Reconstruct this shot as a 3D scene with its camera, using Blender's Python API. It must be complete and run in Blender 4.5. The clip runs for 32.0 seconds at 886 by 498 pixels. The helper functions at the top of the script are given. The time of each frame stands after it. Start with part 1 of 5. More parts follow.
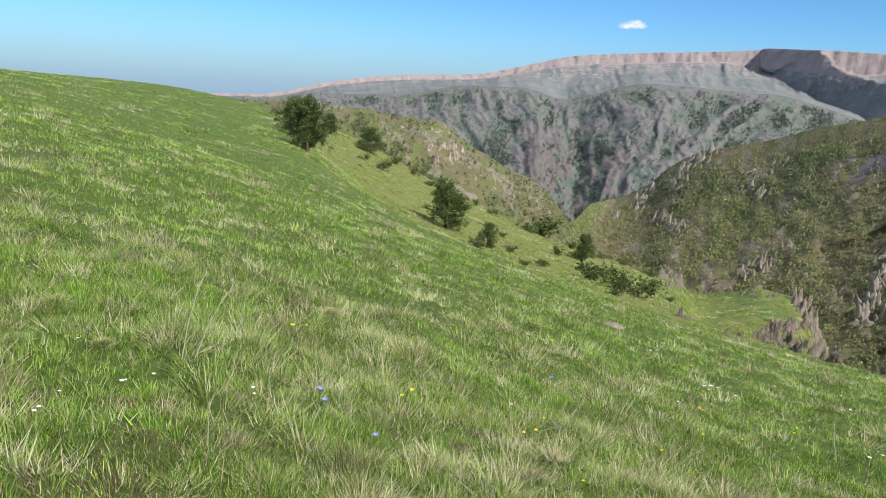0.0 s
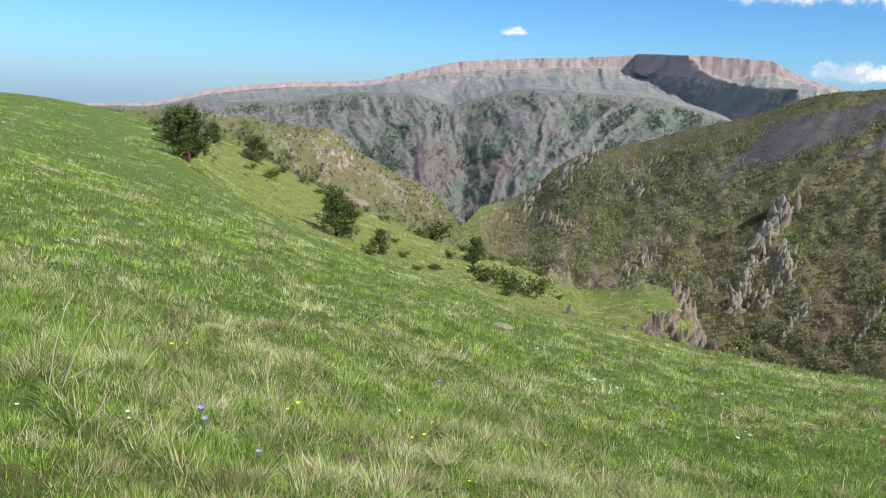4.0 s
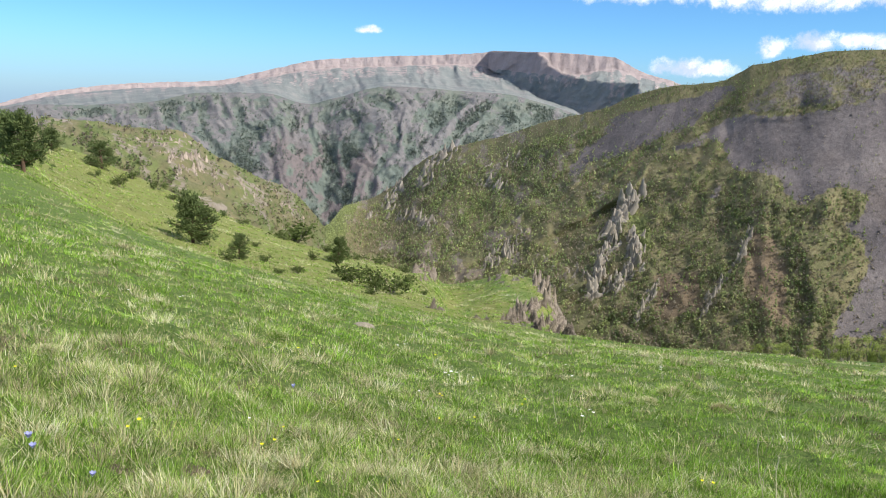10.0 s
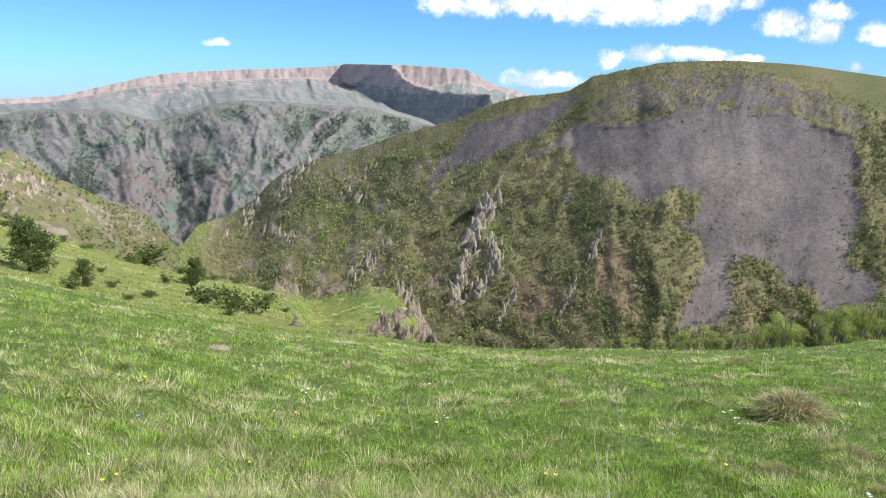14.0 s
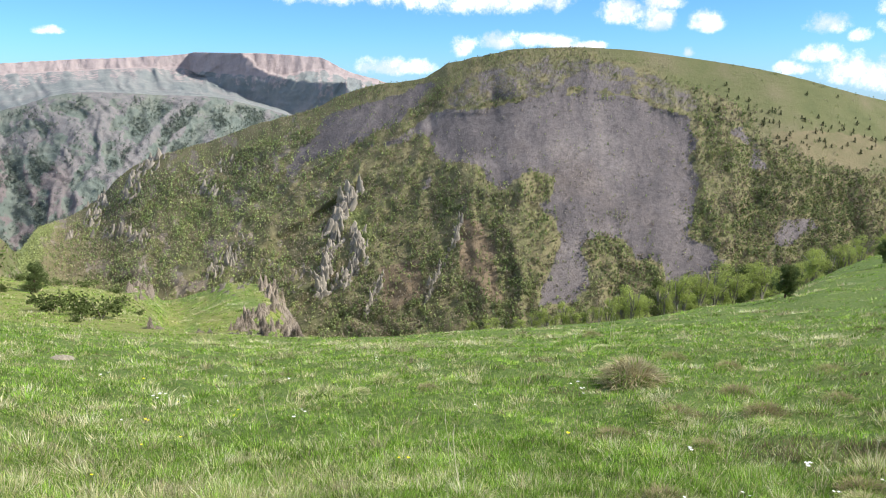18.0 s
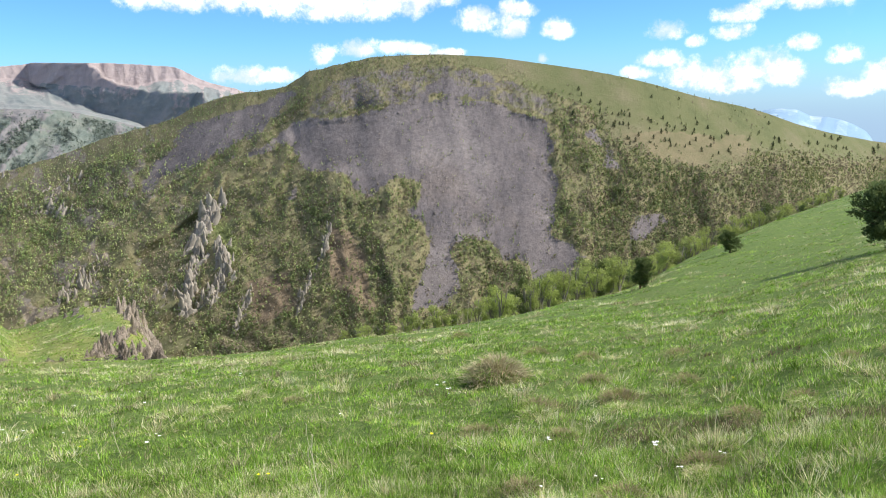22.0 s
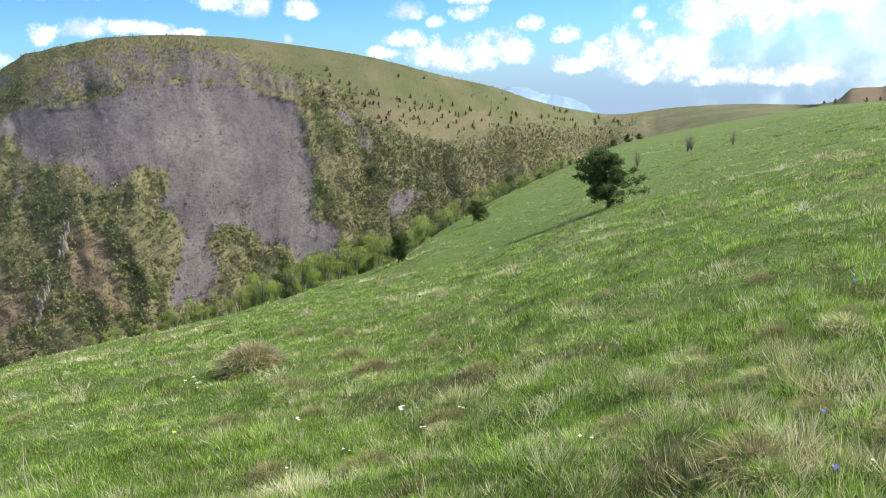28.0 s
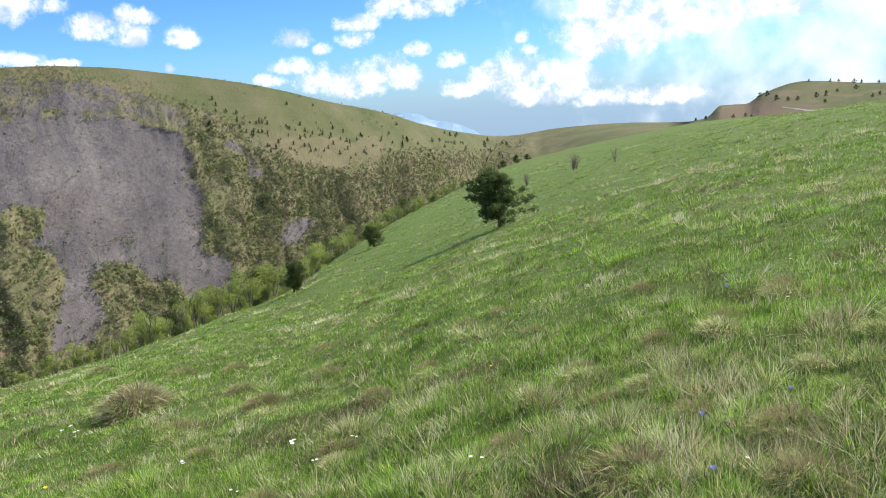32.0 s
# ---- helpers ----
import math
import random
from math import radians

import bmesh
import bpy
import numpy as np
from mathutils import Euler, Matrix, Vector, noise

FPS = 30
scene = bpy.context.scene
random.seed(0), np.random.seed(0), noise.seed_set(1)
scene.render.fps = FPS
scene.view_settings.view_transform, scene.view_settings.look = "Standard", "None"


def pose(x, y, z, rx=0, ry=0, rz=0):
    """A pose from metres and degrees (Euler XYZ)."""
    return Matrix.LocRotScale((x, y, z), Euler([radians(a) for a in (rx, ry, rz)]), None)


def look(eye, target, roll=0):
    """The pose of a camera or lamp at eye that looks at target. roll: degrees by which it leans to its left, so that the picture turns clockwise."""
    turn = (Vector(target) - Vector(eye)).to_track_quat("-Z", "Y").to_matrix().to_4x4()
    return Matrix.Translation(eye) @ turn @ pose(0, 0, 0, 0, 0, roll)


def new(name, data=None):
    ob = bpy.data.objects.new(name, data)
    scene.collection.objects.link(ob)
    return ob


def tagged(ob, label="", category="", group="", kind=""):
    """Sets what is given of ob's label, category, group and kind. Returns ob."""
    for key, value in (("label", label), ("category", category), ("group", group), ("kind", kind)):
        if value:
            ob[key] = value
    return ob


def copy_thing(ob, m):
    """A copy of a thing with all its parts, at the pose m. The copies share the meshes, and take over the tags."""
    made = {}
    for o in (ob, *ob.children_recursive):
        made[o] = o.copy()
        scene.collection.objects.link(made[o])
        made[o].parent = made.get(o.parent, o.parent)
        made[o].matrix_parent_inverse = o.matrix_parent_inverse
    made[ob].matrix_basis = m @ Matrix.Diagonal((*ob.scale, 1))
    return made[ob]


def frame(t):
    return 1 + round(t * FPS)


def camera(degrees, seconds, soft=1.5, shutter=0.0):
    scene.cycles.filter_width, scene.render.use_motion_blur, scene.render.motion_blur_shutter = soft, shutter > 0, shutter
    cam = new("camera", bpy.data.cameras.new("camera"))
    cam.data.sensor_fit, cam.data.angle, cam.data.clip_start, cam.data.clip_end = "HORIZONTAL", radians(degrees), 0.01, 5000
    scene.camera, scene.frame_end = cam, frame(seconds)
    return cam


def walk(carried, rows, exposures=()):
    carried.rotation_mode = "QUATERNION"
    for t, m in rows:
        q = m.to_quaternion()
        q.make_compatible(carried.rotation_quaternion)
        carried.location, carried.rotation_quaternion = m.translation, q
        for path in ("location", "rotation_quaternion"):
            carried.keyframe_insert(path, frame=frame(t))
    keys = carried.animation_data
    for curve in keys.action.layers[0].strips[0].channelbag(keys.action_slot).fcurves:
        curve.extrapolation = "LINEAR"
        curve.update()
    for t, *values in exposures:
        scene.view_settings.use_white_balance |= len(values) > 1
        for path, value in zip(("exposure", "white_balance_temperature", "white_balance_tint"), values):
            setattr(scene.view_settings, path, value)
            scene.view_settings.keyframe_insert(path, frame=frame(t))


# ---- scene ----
FOV = 59.3
cam = camera(FOV, 32.0, soft=1.0)
# seconds, eye x, y, z in metres, heading, tilt and lean in degrees
PATH = [
    (0.0, -0.240, 0.321, 1.331, 0.00, -12.21, 3.24),
    (0.5, -0.235, 0.318, 1.333, 0.36, -12.13, 3.17),
    (1.0, -0.228, 0.315, 1.335, 1.21, -11.83, 3.05),
    (1.5, -0.221, 0.312, 1.338, 2.23, -11.73, 3.17),
    (2.0, -0.212, 0.308, 1.341, 3.48, -11.61, 3.15),
    (2.5, -0.203, 0.303, 1.344, 4.79, -11.58, 2.87),
    (3.0, -0.192, 0.297, 1.348, 6.02, -11.56, 2.77),
    (3.5, -0.181, 0.290, 1.352, 7.11, -11.51, 2.73),
    (5.5, -0.138, 0.256, 1.369, 10.16, -10.81, 1.78),
    (6.0, -0.127, 0.246, 1.373, 10.98, -10.80, 1.35),
    (6.5, -0.117, 0.236, 1.377, 11.78, -11.00, 1.31),
    (7.0, -0.106, 0.226, 1.381, 12.73, -11.23, 1.06),
    (7.5, -0.096, 0.216, 1.384, 13.70, -11.18, 1.30),
    (8.0, -0.085, 0.205, 1.387, 14.62, -11.12, 1.40),
    (8.5, -0.074, 0.195, 1.390, 15.33, -11.16, 1.23),
    (9.0, -0.063, 0.184, 1.392, 16.16, -11.27, 1.23),
    (9.5, -0.052, 0.174, 1.394, 17.17, -11.26, 1.58),
    (10.0, -0.042, 0.162, 1.396, 18.05, -11.13, 1.76),
    (10.5, -0.031, 0.149, 1.399, 18.97, -11.03, 1.59),
    (11.0, -0.020, 0.135, 1.402, 19.85, -10.95, 1.52),
    (11.5, -0.010, 0.118, 1.406, 20.62, -10.86, 1.17),
    (12.0, -0.000, 0.098, 1.411, 21.81, -10.77, 0.49),
    (12.5, 0.009, 0.076, 1.418, 23.40, -10.52, 0.53),
    (13.0, 0.018, 0.051, 1.426, 25.13, -10.24, 0.80),
    (13.5, 0.027, 0.024, 1.434, 26.80, -10.07, 0.96),
    (14.0, 0.035, -0.004, 1.444, 28.31, -10.01, 0.89),
    (14.5, 0.044, -0.031, 1.452, 29.69, -10.14, 0.68),
    (16.5, 0.081, -0.123, 1.479, 35.16, -10.60, 0.26),
    (17.0, 0.091, -0.139, 1.482, 36.37, -10.80, 0.11),
    (17.5, 0.102, -0.152, 1.484, 37.36, -10.81, 0.06),
    (18.0, 0.114, -0.163, 1.484, 38.43, -10.81, -0.07),
    (18.5, 0.126, -0.173, 1.484, 39.56, -10.77, -0.11),
    (19.0, 0.139, -0.182, 1.482, 40.79, -10.58, -0.14),
    (19.5, 0.153, -0.189, 1.479, 41.88, -10.53, -0.42),
    (20.0, 0.168, -0.197, 1.475, 43.07, -10.53, -0.62),
    (20.5, 0.184, -0.203, 1.470, 44.45, -10.46, -0.59),
    (21.0, 0.201, -0.210, 1.464, 45.76, -10.35, -0.52),
    (21.5, 0.219, -0.216, 1.457, 46.91, -10.31, -0.87),
    (22.0, 0.237, -0.222, 1.450, 48.12, -10.38, -1.12),
    (22.5, 0.255, -0.229, 1.442, 49.25, -10.57, -1.51),
    (23.0, 0.273, -0.236, 1.435, 50.18, -10.76, -1.34),
    (23.5, 0.290, -0.244, 1.427, 51.52, -11.10, -1.92),
    (24.0, 0.307, -0.253, 1.420, 53.43, -11.43, -2.52),
    (24.5, 0.322, -0.263, 1.414, 55.30, -11.63, -2.62),
    (25.0, 0.337, -0.274, 1.408, 57.27, -11.84, -1.98),
    (25.5, 0.352, -0.286, 1.403, 58.99, -12.03, -1.73),
    (27.5, 0.407, -0.335, 1.383, 64.37, -12.36, -1.90),
    (28.0, 0.421, -0.346, 1.378, 65.77, -12.25, -2.26),
    (28.5, 0.435, -0.356, 1.374, 67.19, -12.35, -2.18),
    (29.0, 0.449, -0.365, 1.369, 68.23, -12.41, -2.30),
    (29.5, 0.463, -0.373, 1.365, 69.36, -12.42, -2.21),
    (30.0, 0.475, -0.380, 1.361, 70.42, -12.40, -2.32),
    (30.5, 0.487, -0.386, 1.357, 71.37, -12.33, -2.70),
    (31.0, 0.496, -0.391, 1.354, 72.13, -12.05, -3.27),
    (31.5, 0.505, -0.395, 1.351, 73.18, -11.43, -3.82),
    (32.0, 0.511, -0.398, 1.349, 73.56, -10.83, -3.52),
]


def heading(az, el):
    a, e = radians(az), radians(el)
    return Vector((math.sin(a) * math.cos(e), math.cos(a) * math.cos(e), math.sin(e)))


walk(cam, [(t, look((x, y, z), Vector((x, y, z)) + heading(a, e), lean)) for t, x, y, z, a, e, lean in PATH],
     exposures=[(0.0, 0.16), (7.0, 0.29), (14.0, 0.50), (20.0, 0.62), (25.0, 0.62), (32.0, 0.46)])

# ---------------------------------------------------------------- light
SUN_AZ, SUN_EL = 140.0, 43.0
world = bpy.data.worlds.new("World")
scene.world = world
world.use_nodes = True
wn, wl = world.node_tree.nodes, world.node_tree.links
sky = wn.new("ShaderNodeTexSky")
sky.sky_type, sky.sun_disc = "NISHITA", False
sky.sun_elevation, sky.sun_rotation = radians(SUN_EL), radians(SUN_AZ)
sky.altitude, sky.air_density, sky.dust_density, sky.ozone_density = 1500, 1.0, 0.2, 2.5


def wnode(kind, op=None, *args):
    n = wn.new(kind)
    if op:
        n.operation = op
    for sock, v in zip(n.inputs, args):
        if hasattr(v, "is_output"):
            wl.new(v, sock)
        else:
            sock.default_value = v
    return n.outputs[0]


def M(op, *args):
    return wnode("ShaderNodeMath", op, *args)


def wmix(fac, a, b, mode="MIX"):
    m = wn.new("ShaderNodeMix")
    m.data_type, m.blend_type = "RGBA", mode
    for sock, v in ((m.inputs[0], fac), (m.inputs[6], a), (m.inputs[7], b)):
        if hasattr(v, "is_output"):
            wl.new(v, sock)
        else:
            sock.default_value = v if isinstance(v, float) else (*v, 1)
    return m.outputs[2]


way = wn.new("ShaderNodeTexCoord").outputs["Generated"]
sep = wn.new("ShaderNodeSeparateXYZ")
wl.new(way, sep.inputs[0])
AZ = M("MULTIPLY", M("ARCTAN2", sep.outputs[0], sep.outputs[1]), 57.29578)
EL = M("MULTIPLY", M("ARCSINE", sep.outputs[2]), 57.29578)
puff = wn.new("ShaderNodeTexNoise")
puff.inputs["Scale"].default_value, puff.inputs["Detail"].default_value, puff.inputs["Roughness"].default_value = 34, 10, 0.68
wl.new(way, puff.inputs["Vector"])
edge = M("MULTIPLY", M("SUBTRACT", puff.outputs["Fac"], 0.52), 10.0)
# cumulus heads: azimuth, elevation, half width, half height, in degrees
CLOUDS = [
    (38.0, 7.38, 6.36, 1.61),
    (42.1, 7.15, 5.51, 1.78),
    (33.1, 7.55, 5.51, 1.44),
    (45.5, 7.64, 3.39, 1.19),
    (29.4, 7.33, 2.54, 1.19),
    (51.1, 5.79, 1.78, 0.93),
    (53.3, 5.35, 1.19, 1.02),
    (53.7, 6.49, 1.36, 0.76),
    (56.5, 5.07, 1.10, 0.85),
    (39.8, 3.53, 0.76, 0.85),
    (42.4, 4.01, 1.44, 0.76),
    (45.8, 4.04, 2.12, 0.59),
    (48.4, 3.72, 1.69, 0.34),
    (55.5, 3.13, 0.42, 0.42),
    (34.8, 2.23, 2.63, 0.76),
    (46.8, 7.45, 2.33, 1.10),
    (64.0, 4.7, 1.19, 0.85),
    (65.9, 3.91, 0.68, 0.51),
    (68.5, 5.52, 1.36, 0.76),
    (68.4, 4.41, 1.19, 0.68),
    (72.8, 6.47, 3.39, 1.19),
    (62.1, 1.94, 1.27, 0.51),
    (63.6, 2.79, 1.36, 0.76),
    (65.6, 1.79, 1.78, 1.10),
    (67.9, 1.46, 2.33, 1.44),
    (70.3, 2.03, 1.91, 1.44),
    (72.5, 3.48, 0.85, 0.68),
    (71.5, 1.64, 1.19, 1.27),
    (75.2, 2.61, 1.02, 0.68),
    (75.5, 0.6, 1.53, 0.76),
    (77.8, 1.26, 1.86, 1.19),
    (79.6, 1.35, 2.33, 1.53),
    (80.1, 3.93, 0.51, 0.59),
    (80.5, 3.06, 0.68, 0.51),
    (81.6, -0.16, 3.18, 0.93),
    (83.5, 0.83, 2.03, 1.44),
    (86.3, -0.65, 2.75, 0.76),
    (89.6, -0.72, 2.75, 0.76),
    (86.2, 3.81, 3.81, 2.54),
    (88.9, 4.35, 4.24, 2.12),
    (91.8, 3.92, 2.54, 0.93),
    (96.8, 4.55, 2.97, 1.06),
    (12.2, 4.4, 0.85, 0.34),
]
body = None
for ca, ce, cw, ch in CLOUDS:
    dx = M("DIVIDE", M("SUBTRACT", AZ, ca), cw * 1.12)
    dy = M("DIVIDE", M("SUBTRACT", EL, ce), ch * 1.15)
    dy = M("MAXIMUM", dy, M("MULTIPLY", dy, -1.7))
    d = M("MULTIPLY_ADD", -2.4, M("ADD", M("MULTIPLY", dx, dx), M("MULTIPLY", dy, dy)), 2.4)
    body = d if body is None else M("MAXIMUM", body, d)
dens = wn.new("ShaderNodeMapRange")
dens.interpolation_type = "SMOOTHSTEP"
wl.new(M("ADD", M("MAXIMUM", body, -4.0), edge), dens.inputs[0])
dens.inputs[1].default_value, dens.inputs[2].default_value = -0.9, 2.8
lobe = wn.new("ShaderNodeTexNoise")
lobe.inputs["Scale"].default_value, lobe.inputs["Detail"].default_value = 22, 6
wl.new(way, lobe.inputs["Vector"])
tone = wn.new("ShaderNodeMapRange")
wl.new(M("MULTIPLY_ADD", M("SUBTRACT", puff.outputs["Fac"], 0.5), 0.8, lobe.outputs["Fac"]), tone.inputs[0])
tone.inputs[1].default_value, tone.inputs[2].default_value = 0.38, 0.60
# broken cumulus overhead, as thick as over the valley head
roof = wn.new("ShaderNodeTexNoise")
roof.inputs["Scale"].default_value, roof.inputs["Detail"].default_value = 4.5, 6
wl.new(way, roof.inputs["Vector"])
cover = wn.new("ShaderNodeMapRange")
cover.interpolation_type = "SMOOTHSTEP"
wl.new(roof.outputs["Fac"], cover.inputs[0])
cover.inputs[1].default_value, cover.inputs[2].default_value = 0.44, 0.58
high = wn.new("ShaderNodeMapRange")
wl.new(EL, high.inputs[0])
high.inputs[1].default_value, high.inputs[2].default_value = 13.0, 22.0
thick = M("MAXIMUM", dens.outputs[0], M("MULTIPLY", cover.outputs[0], high.outputs[0]))
SKY_GAIN = 0.10
blue = wmix(1.0, sky.outputs[0], (0.50, 0.86, 1.20), "MULTIPLY")
haze = wn.new("ShaderNodeMapRange")
haze.interpolation_type = "SMOOTHSTEP"
wl.new(EL, haze.inputs[0])
haze.inputs[1].default_value, haze.inputs[2].default_value, haze.inputs[3].default_value, haze.inputs[4].default_value = -2.5, 5.0, 0.85, 0.0
air = wmix(haze.outputs[0], blue, (2.9, 4.0, 5.7))
# thin bright veil towards the sun
near_sun = wn.new("ShaderNodeVectorMath")
near_sun.operation = "DOT_PRODUCT"
wl.new(way, near_sun.inputs[0])
near_sun.inputs[1].default_value = heading(112, 22)
veil = wn.new("ShaderNodeMapRange")
veil.interpolation_type = "SMOOTHSTEP"
wl.new(M("ADD", near_sun.outputs["Value"], M("MULTIPLY", M("SUBTRACT", lobe.outputs["Fac"], 0.5), 0.35)), veil.inputs[0])
veil.inputs[1].default_value, veil.inputs[2].default_value, veil.inputs[4].default_value = 0.80, 1.0, 0.85
air = wmix(veil.outputs[0], air, (8.2, 9.0, 9.6))
cloud = wmix(tone.outputs[0], (5.6, 6.4, 8.0), (10.4, 10.4, 10.4))
sky_all = wmix(thick, air, cloud)
bg = wn["Background"]
wl.new(sky_all, bg.inputs[0])
bg.inputs[1].default_value = SKY_GAIN
sun = new("sun", bpy.data.lights.new("sun", "SUN"))
sun.data.energy, sun.data.angle, sun.data.color = 5.0, radians(0.53), (1.0, 0.95, 0.86)
sun.matrix_world = look((0, 0, 50), Vector((0, 0, 50)) - heading(SUN_AZ, SUN_EL))

# ---------------------------------------------------------------- noise and land forms
EYE = 1.3


def hash01(i, j, seed):
    h = (i.astype(np.int64) * 374761393 + j.astype(np.int64) * 668265263 + seed * 974634777) & 0xFFFFFFFF
    h = ((h ^ (h >> 13)) * 1274126177) & 0xFFFFFFFF
    return ((h ^ (h >> 16)) & 0xFFFFFF) / float(0xFFFFFF)


def vnoise(x, y, seed=0):
    x, y = np.asarray(x, float), np.asarray(y, float)
    i, j = np.floor(x), np.floor(y)
    u, v = x - i, y - j
    u, v = u * u * (3 - 2 * u), v * v * (3 - 2 * v)
    a, b = hash01(i, j, seed), hash01(i + 1, j, seed)
    c, d = hash01(i, j + 1, seed), hash01(i + 1, j + 1, seed)
    return ((a * (1 - u) + b * u) * (1 - v) + (c * (1 - u) + d * u) * v) * 2 - 1


def fbm(x, y, seed=0, octaves=4):
    s, a = 0.0, 0.55
    for o in range(octaves):
        s = s + a * vnoise(x * 2.03 ** o, y * 2.03 ** o, seed + 17 * o)
        a *= 0.52
    return s


def ridged(x, y, seed=0, octaves=3):
    s, a = 0.0, 0.6
    for o in range(octaves):
        s = s + a * (1 - 2 * np.abs(vnoise(x * 2.1 ** o, y * 2.1 ** o, seed + 31 * o)))
        a *= 0.5
    return s


def sstep(a, b, x):
    u = np.clip((x - a) / (b - a), 0, 1)
    return u * u * (3 - 2 * u)


def curve(text):
    """A smooth profile round the compass from 'azimuth:value' pairs."""
    pairs = sorted((float(p.split(":")[0]), float(p.split(":")[1])) for p in text.split())
    xs, ys = np.array([p[0] for p in pairs]), np.array([p[1] for p in pairs])
    xs = np.concatenate([[xs[-1] - 360.5], xs, [xs[0] + 360.5]])
    ys = np.concatenate([[ys[-1]], ys, [ys[0]]])
    d = np.diff(ys) / np.diff(xs)
    m = np.concatenate([[0], np.where(d[1:] * d[:-1] > 0, 2 * d[1:] * d[:-1] / (d[1:] + d[:-1] + 1e-12), 0), [0]])

    def value(az):
        az = np.asarray(az, float)
        k = np.clip(np.searchsorted(xs, az) - 1, 0, len(xs) - 2)
        h = xs[k + 1] - xs[k]
        u = np.clip((az - xs[k]) / h, 0, 1)
        return (ys[k] * (1 + 2 * u) * (1 - u) ** 2 + ys[k + 1] * u * u * (3 - 2 * u)
                + h * (m[k] * u * (1 - u) ** 2 - m[k + 1] * u * u * (1 - u)))

    return value


# each station: distance and angle of elevation seen from the eye, round the compass
near_slope = curve("-60:3 -30:0.5 -12:-4.5 2:-8.6 12:-11.2 18:-12.3 29:-13.2 45:-13 55:-12.2 66:-11.0 80:-6.5 97:-1.5 112:1 140:4 250:4 300:5")
r1 = curve("-60:160 -30:150 -13:95 -9.4:64 -2:58 5:48 12:42 20:38 35:36 50:40 58:48 64:60 70:95 75:140 80:190 90:240 105:240 140:200 300:160")
e1 = curve("-60:1 -30:-0.8 -20:-1.35 -16:-2.0 -12.8:-2.85 -9.4:-5.8 -2:-10.4 5:-12.7 11.4:-14.2 17.7:-15.4 22.8:-16.2 27.6:-16.7 34:-16.95 40:-16.6 46:-16.15 52:-15.4 57.5:-14.2 62:-13.1 66:-10.9 70.5:-8.5 74.8:-6.65 78.8:-5.0 82.8:-4.1 88:-3.2 92:-2.6 96:-2.35 104:-2.7 112:-2 140:2 300:2")
r2 = curve("-60:240 -13:140 -5:120 5:105 17:95 18:80 50:80 62:95 70:150 80:290 105:330 300:260")
e2 = curve("-60:-3 -20:-5 -13:-2.95 -8:-4.1 -4.3:-5.75 2.6:-8.9 9:-11.3 15.4:-12.95 16.6:-13.7 17.6:-14.9 18.6:-16.8 20:-17.5 27:-18 50:-18.5 62:-16 70:-11 80:-6.5 90:-5 105:-4.5 112:-4 140:0 300:0")
r3 = curve("-60:400 -13:260 5:200 14:170 17:165 27:150 30:150 50:150 70:240 80:400 105:400 300:400")
e3 = curve("-60:-5 -13:-6 0:-10.5 9:-13 14.6:-14.6 15.4:-12.9 16.9:-12.5 18.2:-13.7 21:-13.2 22.8:-12.7 25:-12.8 26:-13.4 27.2:-16 28.5:-19 50:-19 62:-17 70:-12 80:-8 105:-5 140:0 300:0")
r4 = curve("-60:600 -13:400 5:360 9:470 12:640 20:580 30:520 45:480 60:500 72:600 80:800 90:460 105:460 300:600")
e4 = curve("-60:-6 -13:-6 0:-11 9:-15 15:-18 27:-20 45:-19.5 60:-18 70:-13 80:-7 90:-4 105:-3.5 140:-1 300:-1")
r5 = curve("-60:1500 -16:620 -2:560 7:620 9:760 12:1000 20:920 30:820 45:760 60:800 72:950 79:1300 90:1300 91.8:640 105:620 300:1200")
e5 = curve("-60:-3 -20:-2.6 -14.4:-2.2 -12:-2.0 -9.7:-2.25 -6.9:-2.3 -4:-2.7 -0.7:-2.95 1:-4.2 4.5:-6.1 6.6:-7 8.6:-8.9 9.2:-9.6 10.8:-8.1 12.6:-7.5 14.7:-6.3 15.9:-5 18.2:-3.8 21.6:-2.85 25:-1.65 28.7:-0.7 32.4:0.85 34:1.15 37:1.6 39:2.65 41:3.05 43.8:3.6 47.5:3.68 51.4:3.45 55:2.95 60.9:1.85 66.5:0.25 70:-0.65 73:-1.75 76:-2.5 78.5:-2.86 82.7:-2.48 86.4:-2.36 91.3:-2.5 92.6:-2.3 93.6:-1.5 95.1:-1.5 96.2:-0.85 98.6:-0.22 103.4:-0.6 112:0.5 140:2 300:-3")
r7 = curve("-60:2600 -13:2150 9:1900 25:1950 40:2200 300:2600")
r8 = curve("-60:3600 -14:2900 0:2700 15:2500 30:2600 40:3000 300:3600")
e8 = curve("-60:-2.4 -13.4:-1.85 -9.7:-1.4 -5.8:-1.3 -2.7:-1.05 0.5:-0.35 5:-0.25 8.1:-0.9 9.7:-0.5 13.7:0.5 16.9:0.45 20:0.3 22.2:0.2 24.3:-0.2 26.8:-0.9 29:-1.6 36:-2 66:-3.2 76:-4.2 92:-4.6 300:-4")
e10 = curve("-60:-2.3 -20:-1.95 -13.3:-1.8 -8.4:-0.75 -3.4:-0.1 1.4:0.2 5.3:0.95 8.5:1.6 12.5:1.9 20.4:2.3 21.3:2.05 24.5:1.85 27:1.8 28.6:2.1 29.6:2.25 31.5:1.75 33.8:1.3 38:-0.4 60:-2 66:-2 70.7:-1.8 76:-4.0 90:-4.4 300:-4")
